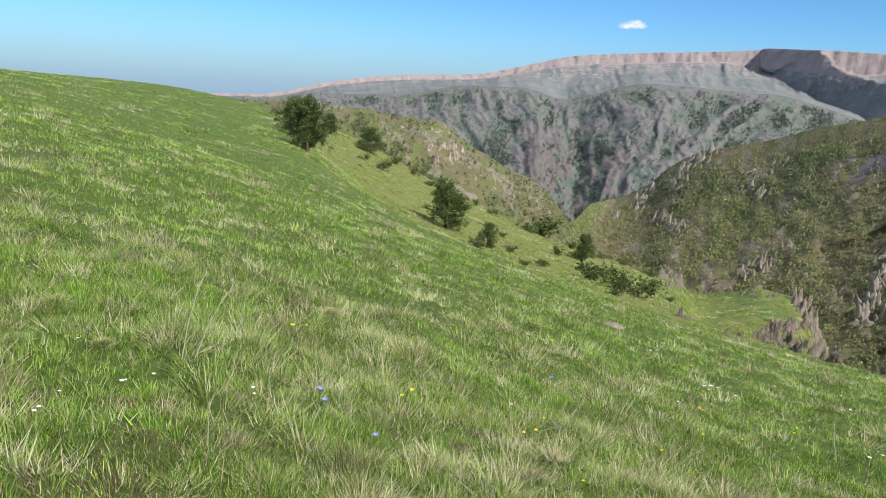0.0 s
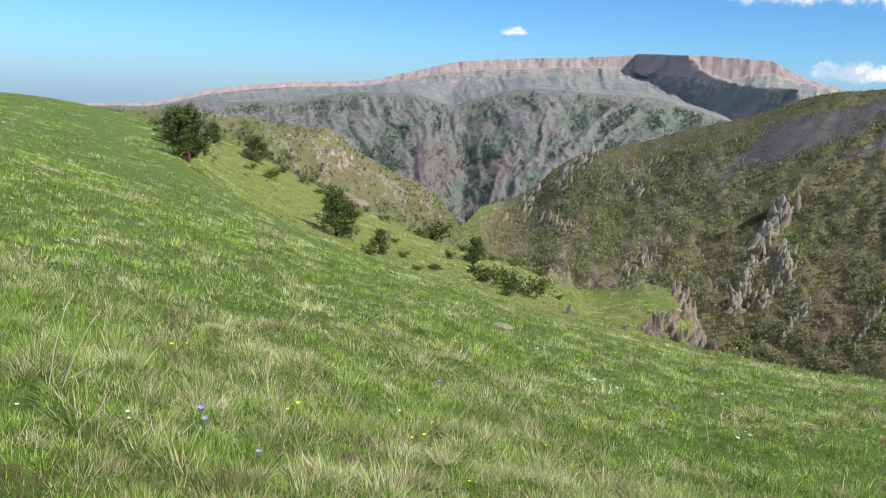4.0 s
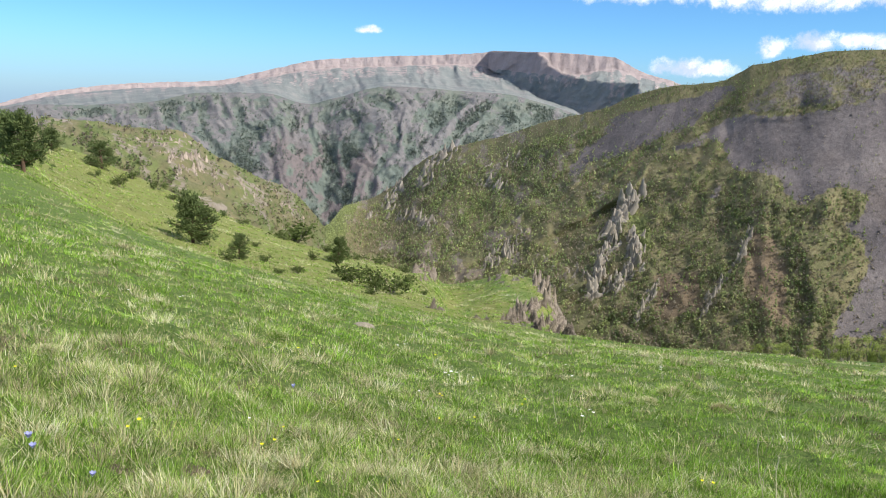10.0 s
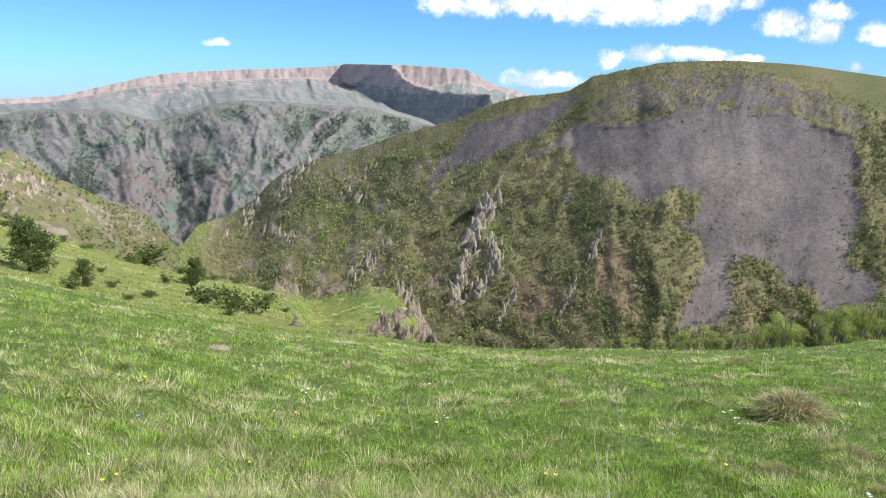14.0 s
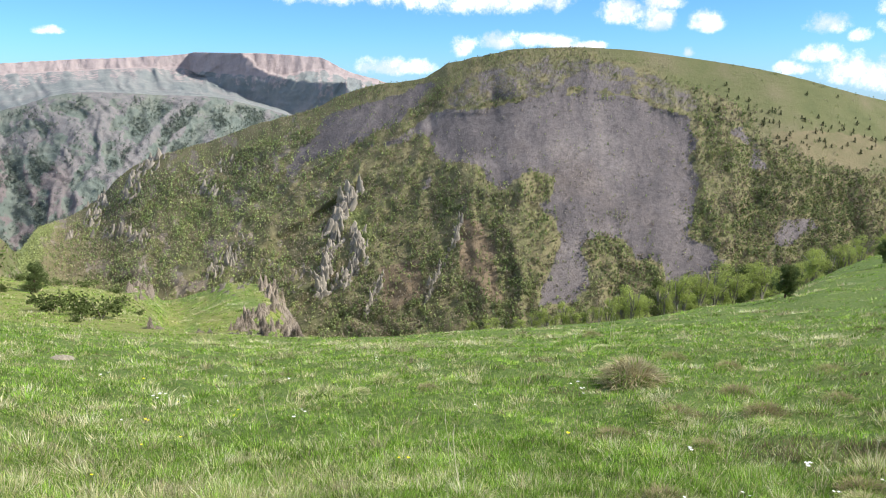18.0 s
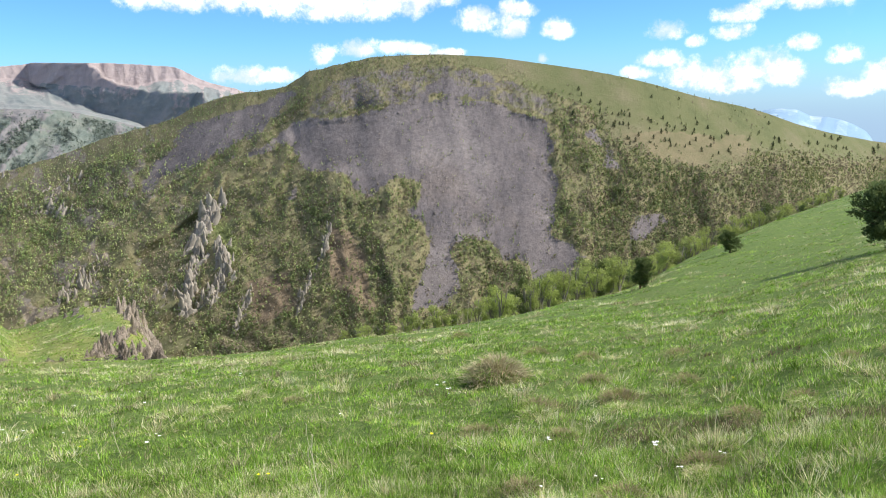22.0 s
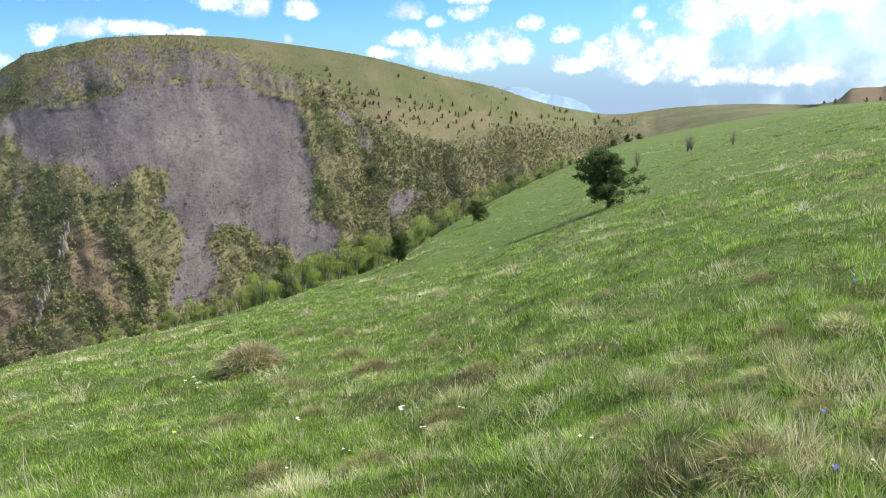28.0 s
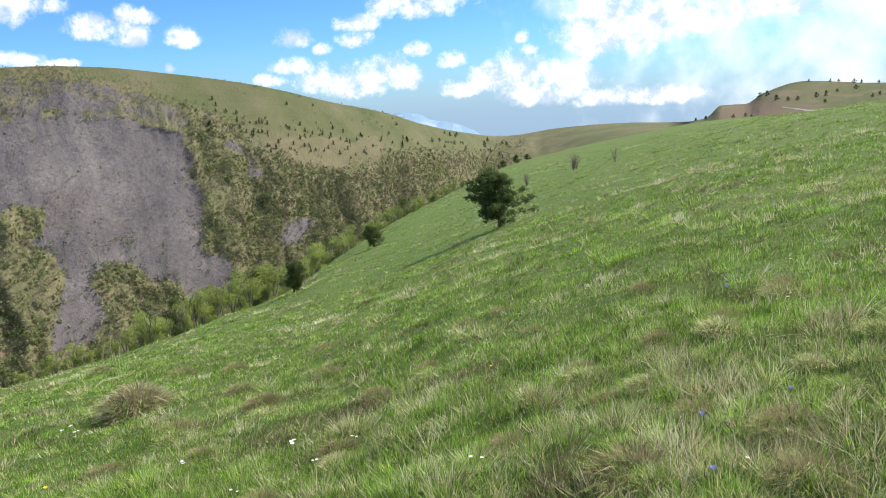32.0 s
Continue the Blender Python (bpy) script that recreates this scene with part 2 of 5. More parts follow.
e11 = curve("-60:-2.25 -20:-1.85 -13.3:-1.6 -8.4:-0.44 -3.4:0.23 1.4:0.53 5.3:1.4 8.5:2.19 12.5:2.56 20.5:3.1 21.3:3.25 24.9:3.24 29.6:3.02 31.5:2.1 33.8:1.45 38:-0.2 60:-1.6 66:-1.2 68.5:-1.0 70.7:-0.75 72.1:-0.6 73.4:-1.0 74.9:-1.35 76.5:-2.1 77.6:-3.2 90:-4 300:-3.6")


def tan_d(e):
    return np.tan(np.radians(e))


def meadow_z(r, az):
    s0, R, e = tan_d(near_slope(az)), r1(az), tan_d(e1(az))
    w = sstep(0.02, 1.0, (r - 6) / (R - 6)) ** 1.0
    far = e + EYE / R
    ap = sstep(0.0, 5.0, r)
    base = tan_d(-8.5) * np.cos(np.radians(az - 33))
    s = (base * (1 - ap) + s0 * ap) * (1 - w) + far * w
    return r * s


def bumps(x, y, r):
    a = np.clip(r / 40, 0.15, 1.0) * (1 - sstep(60, 140, r) * 0.3)
    return 0.10 * fbm(x * 1.9, y * 1.9, 5, 3) * (1 - sstep(8, 30, r)) + 0.055 * fbm(x * 0.8, y * 0.8, 7, 3) * (1 - sstep(40, 90, r)) + 0.10 * a * fbm(x * 0.22, y * 0.22, 9, 3)


def meadow(r, az):
    a = np.radians(az)
    x, y = r * np.sin(a), r * np.cos(a)
    return np.stack([x, y, meadow_z(r, az) + bumps(x, y, r)], -1)


def blend(az, t, ra, ea, rb, eb):
    r = ra * (rb / ra) ** t
    e = ea + (eb - ea) * t
    return r, e


def place(az, r, e, dz=0.0):
    a = np.radians(az)
    return np.stack([r * np.sin(a), r * np.cos(a), EYE + r * tan_d(e) + dz], -1)


def slope_valley(az, t):
    """From the meadow's brow over the flank and the knoll down to the foot of the hills; t from 0 to 3."""
    k = np.clip(np.floor(t), 0, 2)
    u = t - k
    R = [r1(az), r2(az), r3(az), r4(az)]
    E = [e1(az), e2(az), e3(az), e4(az)]
    ra, rb = np.choose(k.astype(int), R[:3]), np.choose(k.astype(int), R[1:])
    ea, eb = np.choose(k.astype(int), E[:3]), np.choose(k.astype(int), E[1:])
    r, e = blend(az, u, ra, ea, rb, eb)
    a = np.radians(az)
    x, y = r * np.sin(a), r * np.cos(a)
    w = sstep(0.0, 0.25, t)
    return place(az, r, e, w * (0.35 * fbm(x * 0.12, y * 0.12, 3, 4) + 0.6 * fbm(x * 0.03, y * 0.03, 4, 3) * sstep(1, 2, t)) - 0.03)


def hill_lines(az, e):
    """Ribs and gullies: slanting down the valley on its lower flank, straight down under the scree."""
    lean = 1.25 * (1 - sstep(29, 41, az))
    s = az - lean * (e + 5) + 1.1 * fbm(az * 0.3, e * 0.3, 45, 3)
    return ridged(s * 0.23, e * 0.05, 41, 2), ridged(s * 0.62 + 3, e * 0.13, 42, 3)


def slope_hill(az, t):
    """The hills across the valley, from foot (0) to crest (1)."""
    ra, ea, rb, eb = r4(az), e4(az), r5(az), e5(az)
    r, e = blend(az, t, ra, ea, rb, eb)
    big, small = hill_lines(az, e)
    rough = fbm(az * 0.9, e * 0.9, 43, 5)
    fade = sstep(0, 0.15, t) * (1 - sstep(0.80, 1.0, t))
    right = sstep(78, 84, az)
    bare = inside_wide(az, e, "scree")
    wood = (1 - 0.85 * bare) * (1 - 0.8 * inside_wide(az, e, "pasture"))
    dr = fade * r * (0.016 * big * wood + 0.009 * small * wood + 0.006 * rough * wood + 0.0035 * bare * fbm(az * 0.5, e * 0.12, 46, 3)) * (1 - 0.5 * right)
    brown = 1 - sstep(8, 10, az)
    crag = ridged((az + 0.9 * e) * 0.40, e * 0.5, 47, 4)
    strata = ridged(az * 0.10, e * 1.1 + 0.12 * az, 48, 2)
    dr = dr + brown * r * (0.012 * crag + 0.006 * strata) * sstep(0.05, 0.3, t) * (1 - sstep(0.9, 1, t))
    de = 0.10 * rough * fade * wood * (1 - right) + brown * (0.20 * crag + 0.10 * strata) * sstep(0.05, 0.3, t) * (1 - sstep(0.9, 1, t) * 0.6)
    de = de + 0.10 * fbm(az * 1.6, t * 0 + 3, 51, 4) * sstep(0.85, 1, t) * (1 - sstep(40, 46, az) * 0.85)
    return place(az, r - dr, e + de)


def gorge_ribs(az, e):
    """Spurs that run down and together towards the bottom of the gorge."""
    wx = az + 1.3 * fbm(az * 0.22, e * 0.32, 63, 3)
    we = e + 0.8 * fbm(az * 0.22 + 9, e * 0.32, 64, 3)
    phi, far = np.arctan2(we + 19.0, wx - 8.6), np.hypot(we + 19.0, wx - 8.6)
    g1 = ridged(phi * 4.4 + 0.7, far * 0.07, 61, 2)
    g2 = ridged(phi * 13.0, far * 0.20, 67, 4)
    g3 = ridged(wx * 1.3 + 0.5 * we, we * 1.0, 69, 5)
    return g1, g2, g3


def slope_gorge(az, t):
    """Behind the hills' crest, the gorge and its far side up to the rim; t from 0 to 2."""
    k = np.minimum(np.floor(t), 1)
    u = t - k
    low = np.minimum(e5(az) - 3.0, -10.2)
    first = k < 0.5
    ra, ea = np.where(first, r5(az), r7(az)), np.where(first, e5(az), low)
    rb, eb = np.where(first, r7(az), r8(az)), np.where(first, low, e8(az))
    r, e = blend(az, u, ra, ea, rb, eb)
    fade = np.where(first, 0, sstep(0, 0.1, u) * (1 - sstep(0.93, 1.0, u) * 0.75))
    g1, g2, g3 = gorge_ribs(az, e)
    de = fade * (0.26 * g1 + 0.15 * g2 + 0.13 * g3)
    dr = fade * r * (0.012 * g1 + 0.0045 * g2 + 0.0042 * g3)
    return place(az, r - dr, e + de - np.where(first, 0.04, 0))


def slope_plateau(az, t):
    """Terrace, talus, cliff and top of the far tableland; t from 0 to 4."""
    k = np.clip(np.floor(t), 0, 3).astype(int)
    u = t - k
    one = np.ones_like(az)
    R = [r8(az), 3700 + 100 * sstep(16, 20, az) * (1 - sstep(34, 39, az)), one * 4300, 4330 + 900 * sstep(50, 58, az), 4900 + 900 * sstep(50, 58, az)]
    top = e11(az)
    E = [e8(az) - 0.7, np.minimum(e8(az) + 0.35, e10(az) - 0.4), e10(az), top, top - 0.35]
    ra, rb = np.choose(k, R[:4]), np.choose(k, R[1:])
    ea, eb = np.choose(k, E[:4]), np.choose(k, E[1:])
    r, e = blend(az, u, ra, ea, rb, eb)
    gull = ridged(az * 0.8 + 0.35 * e + 0.5 * fbm(az * 0.6, e, 72, 2), e * 0.5, 71, 5)
    talus = sstep(0.02, 0.4, t) * (1 - sstep(1.8, 2, t))
    cliff = sstep(1.7, 2, t) * (1 - sstep(3.2, 4, t))
    block = np.where(az < 22.6, 1 - (22.6 - az) / 1.7, 1 - (az - 22.6) / 2.6)
    dr = 170 * np.clip(block, 0, 1) * sstep(1.2, 2.0, t) * (1 - sstep(3.0, 4.0, t)) + talus * r * 0.010 * gull + cliff * r * 0.004 * fbm(az * 2.6 + 0.6 * fbm(az * 0.7, 0 * az, 74, 2), t * 0.5, 73, 5)
    de = talus * 0.11 * gull + 0.05 * fbm(az * 2.5, t * 0, 75, 4) * sstep(2.6, 3, t) * (1 - sstep(20.6, 21, az) * (1 - sstep(25, 25.4, az)))
    # steep north-west wall of a spur from the cliff's corner, shaped to give the shadow patch there
    wall = 4190 * 0.62 / (-np.cos(np.radians(252 - az)) - 0.30 * (tan_d(e) - tan_d(2.0)))
    wall = wall - 26 * ridged(az * 0.7 - 0.5 * e, e * 0.5, 82, 3)
    wx, wy = 0.16 * fbm(az * 2.2, e * 2.2, 79, 3), 0.14 * fbm(az * 2.2, e * 2.2, 80, 3)
    spur = in_shape(az + wx, e + wy, [(20.9, 3.6), (24.0, 3.6), (25.0, 2.69), (25.6, 2.12), (27.8, 1.38), (31.6, 1.27), (32.5, -1.5), (26.8, -1.8), (24.0, -0.2), (22.5, 1.2), (20.9, 2.0)])
    dr = np.where(spur & (t < 3.05), np.maximum(dr, r - wall), dr)
    de = de + 0.22 * fbm(az * 0.55, t * 0, 89, 4) * sstep(2.2, 3, t) * sstep(52, 58, az)
    return place(az, r - dr, e + de)


# plan shapes on the hill across the valley, as azimuth and elevation from the eye
SHAPES = {
    "scree_main": [(37.3, -0.82), (39.7, -0.57), (42.2, -0.59), (43.8, -0.05), (45.9, 0.45), (47.3, 0.72), (47.7, 0.23), (48.9, 0.74), (49.7, 0.21), (51.3, 0.43), (51.9, 0.03), (54.3, -0.63), (55.8, -0.96), (56.3, -2.7), (56.0, -4.7), (56.8, -5.42), (56.4, -6.71), (56.6, -8.24), (56.2, -9.47), (57.6, -10.11), (58.9, -10.99), (58.2, -11.58), (56.3, -12.46), (54.8, -13.05), (54.6, -11.71), (53.8, -11.04), (52.6, -11.35), (52.1, -10.46), (51.5, -9.64), (49.0, -9.88), (48.6, -10.5), (49.4, -11.94), (49.2, -13.39), (48.6, -14.63), (45.6, -14.9), (46.1, -13.0), (46.8, -11.75), (47.2, -9.68), (46.9, -8.64), (45.4, -7.76), (46.8, -6.57), (46.4, -5.33), (44.7, -4.91), (43.7, -5.72), (42.8, -6.58), (41.8, -5.74), (41.0, -4.58), (39.7, -4.31), (38.1, -4.53), (37.7, -3.38), (37.2, -2.15)],
    "scree_mid": [(32.3, -3.56), (35.6, -2.37), (37.7, -1.07), (39.3, -0.72), (39.3, -1.45), (37.2, -2.15), (35.2, -3.01)],
    "scree_upper": [(38.0, 1.41), (36.9, 1.34), (36.1, 0.83), (34.1, 0.1), (32.5, -0.28), (30.9, -0.66), (29.8, -1.23), (29.3, -2.33), (28.2, -3.1), (27.0, -5.2), (27.2, -5.53), (28.8, -4.39), (30.4, -4.03), (32.4, -2.96), (34.5, -1.91), (36.2, -0.73), (37.3, 0.58)],
    "scree_thin": [(38.2, -4.74), (37.4, -5.34), (36.6, -6.64), (37.1, -6.49)],
    "scree_crest": [(48.1, 1.74), (48.9, 2.2), (49.6, 1.32), (51.6, 1.3), (51.3, 0.67), (49.5, 0.61), (48.1, 0.94), (46.3, 0.65), (47.1, 1.28)],
    "scree_high": [(50.7, 2.1), (51.9, 2.15), (52.3, 1.6), (51.1, 1.62)],
    "scree_strip": [(58.1, -1.77), (59.5, -1.98), (61.1, -4.39), (60.7, -4.87), (59.8, -4.51), (60.0, -3.01), (58.9, -2.45)],
    "scree_patch": [(62.3, -7.99), (64.1, -7.62), (64.3, -8.32), (63.1, -9.66), (62.0, -9.93), (61.6, -8.8)],
    "pasture_top": [(47.3, 3.98), (52.0, 3.79), (60.8, 2.11), (68.0, -0.07), (77.5, -2.66), (78.3, -3.81), (75.7, -4.16), (73.5, -3.55), (70.4, -3.57), (68.0, -4.44), (66.4, -4.69), (63.5, -4.05), (61.5, -2.94), (60.1, -2.0), (59.3, -0.77), (57.9, 0.08), (55.1, 0.96), (53.9, 1.99), (50.4, 2.87)],
    "tan_slope": [(61.1, -1.83), (64.8, -2.15), (68.8, -2.46), (70.2, -2.89), (69.6, -3.87), (67.6, -4.43), (66.4, -4.52), (63.6, -3.93), (61.5, -2.86)],
    "bare_brown": [(39.6, -8.56), (41.4, -8.8), (42.3, -10.48), (42.5, -12.98), (43.5, -14.85), (41.4, -14.2), (39.7, -12.1), (39.7, -10.02)],
    "bare_low": [(33.6, -11.89), (37.0, -11.61), (36.9, -14.5), (33.9, -15.18)],
    "lush_a": [(31.6, -7.31), (32.8, -7.96), (33.1, -10.23), (32.4, -11.43), (32.1, -9.37), (31.3, -8.31)],
    "lush_v": [(8.5, -11.5), (8.5, -9.44), (10.1, -8.61), (12.1, -6.94), (12.2, -7.97), (10.7, -9.64), (10.1, -11.71)],
    "shrub_crest": [(38.1, -0.15), (40.6, 2.22), (43.9, 3.05), (47.9, 3.16), (53.9, 1.85), (56.7, -0.14), (55.8, -0.96), (51.9, 0.1), (47.5, 0.75), (43.8, -0.01), (39.7, -0.57)],
    "tuft_a": [(48.0, -8.68), (49.0, -8.1), (50.5, -8.5), (49.6, -8.92)],
    "tuft_b": [(50.7, -7.92), (51.5, -7.59), (52.4, -8.48), (51.5, -8.66)],
    "tuft_c": [(39.7, -3.61), (41.3, -3.1), (43.4, -3.87), (42.6, -4.27), (40.5, -4.24)],
    "bank_earth": [(92.6, -2.5), (93.9, -1.6), (95.1, -1.6), (96.0, -1.4), (98.6, -1.8), (101.3, -2.2), (103.4, -2.6), (103.5, -3.0), (101.0, -2.6), (97.9, -2.1), (95.5, -2.4)],
}


def in_shape(az, el, pts):
    az, el = np.asarray(az, float), np.asarray(el, float)
    hit = np.zeros(np.broadcast(az, el).shape, bool)
    for (x0, y0), (x1, y1) in zip(pts, pts[1:] + pts[:1]):
        if y0 == y1:
            continue
        c = ((y0 > el) != (y1 > el)) & (az < (x1 - x0) * (el - y0) / (y1 - y0) + x0)
        hit ^= c
    return hit


def inside_soft(az, el, kind):
    """1 inside the shapes of that kind, 0 outside, with ragged edges."""
    wx, wy = 0.45 * fbm(az * 1.3, el * 1.3, 81, 4), 0.35 * fbm(az * 1.3, el * 1.3, 87, 4)
    acc = np.zeros(np.broadcast(az, el).shape)
    for name, pts in SHAPES.items():
        if name.startswith(kind):
            for dx, dy in ((0, 0), (0.25, 0), (-0.25, 0), (0, 0.25), (0, -0.25)):
                acc = np.maximum(acc, 0) + in_shape(az + wx + dx, el + wy + dy, pts) / 5.0
    return np.clip(acc, 0, 1)


def inside_wide(az, el, kind):
    """As above, but easing out over about two degrees, for the lie of the land."""
    acc = np.zeros(np.broadcast(az, el).shape)
    for name, pts in SHAPES.items():
        if name.startswith(kind):
            one = 0.0
            for k in range(12):
                q, w = 0.45 + 0.55 * (k % 2), k * math.pi / 6
                one = one + in_shape(az + q * math.cos(w), el + 0.8 * q * math.sin(w), pts) / 12.0
            acc = np.maximum(acc, one)
    return acc


# ---------------------------------------------------------------- materials
def material(name):
    m = bpy.data.materials.new(name)
    m.use_nodes = True
    t = m.node_tree
    return m, t, t.nodes["Principled BSDF"]


def node(t, kind, **kw):
    n = t.nodes.new(kind)
    for key, v in kw.items():
        if key in n.inputs:
            n.inputs[key].default_value = v
    return n


def tex(t, scale, detail=4, rough=0.55, space="Object", stretch=(1, 1, 1)):
    c = t.nodes.new("ShaderNodeTexCoord")
    mp = t.nodes.new("ShaderNodeMapping")
    mp.inputs["Scale"].default_value = stretch
    t.links.new(c.outputs[space], mp.inputs[0])
    n = node(t, "ShaderNodeTexNoise", Scale=scale, Detail=detail, Roughness=rough)
    t.links.new(mp.outputs[0], n.inputs["Vector"])
    return n.outputs["Fac"]


def ramp(t, fac, stops):
    r = t.nodes.new("ShaderNodeValToRGB")
    e = r.color_ramp.elements
    while len(e) > len(stops):
        e.remove(e[-1])
    while len(e) < len(stops):
        e.new(0.5)
    for el, (p, c) in zip(e, stops):
        el.position, el.color = p, (*c, 1)
    t.links.new(fac, r.inputs[0])
    return r.outputs[0]


def mix(t, fac, a, b, mode="MIX"):
    m = t.nodes.new("ShaderNodeMix")
    m.data_type, m.blend_type = "RGBA", mode
    for sock, v in ((m.inputs[0], fac), (m.inputs[6], a), (m.inputs[7], b)):
        if hasattr(v, "is_output"):
            t.links.new(v, sock)
        else:
            sock.default_value = v if isinstance(v, float) else (*v, 1)
    return m.outputs[2]


def attr(t, name):
    a = t.nodes.new("ShaderNodeAttribute")
    a.attribute_name = name
    return a.outputs["Fac"]


def color_attr(t, name):
    a = t.nodes.new("ShaderNodeAttribute")
    a.attribute_name = name
    return a.outputs["Color"]


def ragged(t, fac, scale, amount, lo=0.4, hi=0.6):
    """A mask with its edge broken up by grain."""
    n = tex(t, scale, 6, 0.7)
    m = node(t, "ShaderNodeMath")
    m.operation = "MULTIPLY_ADD"
    t.links.new(n, m.inputs[0])
    m.inputs[1].default_value, m.inputs[2].default_value = amount, -0.5 * amount
    a = t.nodes.new("ShaderNodeMath")
    t.links.new(m.outputs[0], a.inputs[0])
    t.links.new(fac, a.inputs[1])
    r = node(t, "ShaderNodeMapRange")
    r.interpolation_type = "SMOOTHSTEP"
    r.inputs[1].default_value, r.inputs[2].default_value = lo, hi
    t.links.new(a.outputs[0], r.inputs[0])
    return r.outputs[0]


def bump(t, bsdf, fac, strength, dist):
    b = node(t, "ShaderNodeBump", Strength=strength, Distance=dist)
    t.links.new(fac, b.inputs["Height"])
    t.links.new(b.outputs[0], bsdf.inputs["Normal"])


def finish(t, b, color, rough=0.9, spec=0.15):
    t.links.new(color, b.inputs["Base Color"])
    b.inputs["Roughness"].default_value = rough
    b.inputs["Specular IOR Level"].default_value = spec


def mat_meadow():
    m, t, b = material("meadow_turf")
    big = ramp(t, tex(t, 0.12, 5, 0.6), [(0.35, (0.062, 0.115, 0.018)), (0.55, (0.105, 0.155, 0.030)), (0.72, (0.150, 0.175, 0.052))])
    fine = ramp(t, tex(t, 17.0, 9, 0.8), [(0.36, (0.020, 0.028, 0.010)), (0.48, (0.085, 0.140, 0.028)), (0.56, (0.150, 0.195, 0.050)), (0.66, (0.40, 0.38, 0.20))])
    c = mix(t, 0.7, big, fine)
    soil = tex(t, 1.1, 5, 0.6)
    c = mix(t, ramp(t, soil, [(0.66, (0, 0, 0)), (0.74, (0.7, 0.7, 0.7))]), c, (0.20, 0.155, 0.09))
    c = mix(t, attr(t, "dry"), c, (0.24, 0.225, 0.075))
    finish(t, b, c)
    bump(t, b, tex(t, 14, 8, 0.75), 0.9, 0.06)
    return m


def mat_hill():
    m, t, b = material("hillside")
    ground = ramp(t, tex(t, 0.045, 8, 0.7), [(0.30, (0.101, 0.101, 0.053)), (0.45, (0.132, 0.130, 0.066)), (0.58, (0.178, 0.156, 0.088)), (0.75, (0.145, 0.160, 0.068))])
    scree = ramp(t, tex(t, 0.020, 9, 0.66, stretch=(1, 1, 0.65)), [(0.34, (0.092, 0.084, 0.087)), (0.5, (0.128, 0.114, 0.116)), (0.66, (0.176, 0.157, 0.154))])
    rust = tex(t, 0.012, 6, 0.6, stretch=(1, 1, 0.2))
    scree = mix(t, ramp(t, rust, [(0.56, (0, 0, 0)), (0.70, (0.28, 0.28, 0.28))]), scree, (0.165, 0.130, 0.105))
    pebble = tex(t, 0.30, 6, 0.8)
    scree = mix(t, 0.42, scree, ramp(t, pebble, [(0.36, (0.22, 0.21, 0.20)), (0.64, (0.72, 0.70, 0.68))]), "OVERLAY")
    past = ramp(t, tex(t, 0.015, 8, 0.68), [(0.30, (0.085, 0.099, 0.044)), (0.48, (0.115, 0.121, 0.057)), (0.66, (0.152, 0.138, 0.081))])
    lush = ramp(t, tex(t, 0.03, 5, 0.6), [(0.3, (0.075, 0.125, 0.030)), (0.7, (0.14, 0.19, 0.05))])
    rock = ramp(t, tex(t, 0.06, 8, 0.7), [(0.25, (0.13, 0.112, 0.09)), (0.5, (0.205, 0.175, 0.14)), (0.75, (0.29, 0.255, 0.21))])
    c = mix(t, ragged(t, attr(t, "scree"), 0.10, 1.0), ground, scree)
    c = mix(t, ragged(t, attr(t, "pasture"), 0.06, 1.0, 0.3, 0.7), c, past)
    tan = ramp(t, tex(t, 0.03, 6, 0.65), [(0.3, (0.122, 0.117, 0.062)), (0.55, (0.167, 0.143, 0.084)), (0.75, (0.207, 0.171, 0.108))])
    c = mix(t, ragged(t, attr(t, "tan"), 0.03, 1.6, 0.2, 0.9), c, tan)
    c = mix(t, ragged(t, attr(t, "brown"), 0.05, 1.2, 0.3, 0.8), c, (0.160, 0.122, 0.082))
    c = mix(t, attr(t, "lush"), c, lush)
    c = mix(t, ragged(t, attr(t, "rock"), 0.12, 1.8), c, rock)
    finish(t, b, c, 0.95, 0.1)
    bump(t, b, tex(t, 0.30, 7, 0.75), 0.7, 1.2)
    return m


def mat_far(name, stops, scale, rockstops, depth=14.0, extra=()):
    """Far mountainside: plant cover and bare rock in colours that hold the haze, with further masks laid over as (mask,
    two colours).
    """
    m, t, b = material(name)
    g = ramp(t, tex(t, scale, 10, 0.68), stops)
    r = ramp(t, tex(t, scale * 2.5, 10, 0.72, stretch=(1, 1, 0.45)), rockstops)
    for mask, lo, hi in extra:
        over = ramp(t, tex(t, scale * 1.5, 8, 0.68), [(0.35, lo), (0.65, hi)])
        if mask == "red":
            r = mix(t, attr(t, mask), r, over)
        else:
            g = mix(t, ragged(t, attr(t, mask), scale * 2, 1.2, 0.3, 0.7), g, over)
    c = mix(t, ragged(t, attr(t, "rock"), scale * 3, 1.5, 0.38, 0.62), g, r)
    finish(t, b, c, 0.97, 0.05)
    bump(t, b, tex(t, scale * 3, 10, 0.75), 0.8, depth)
    return m


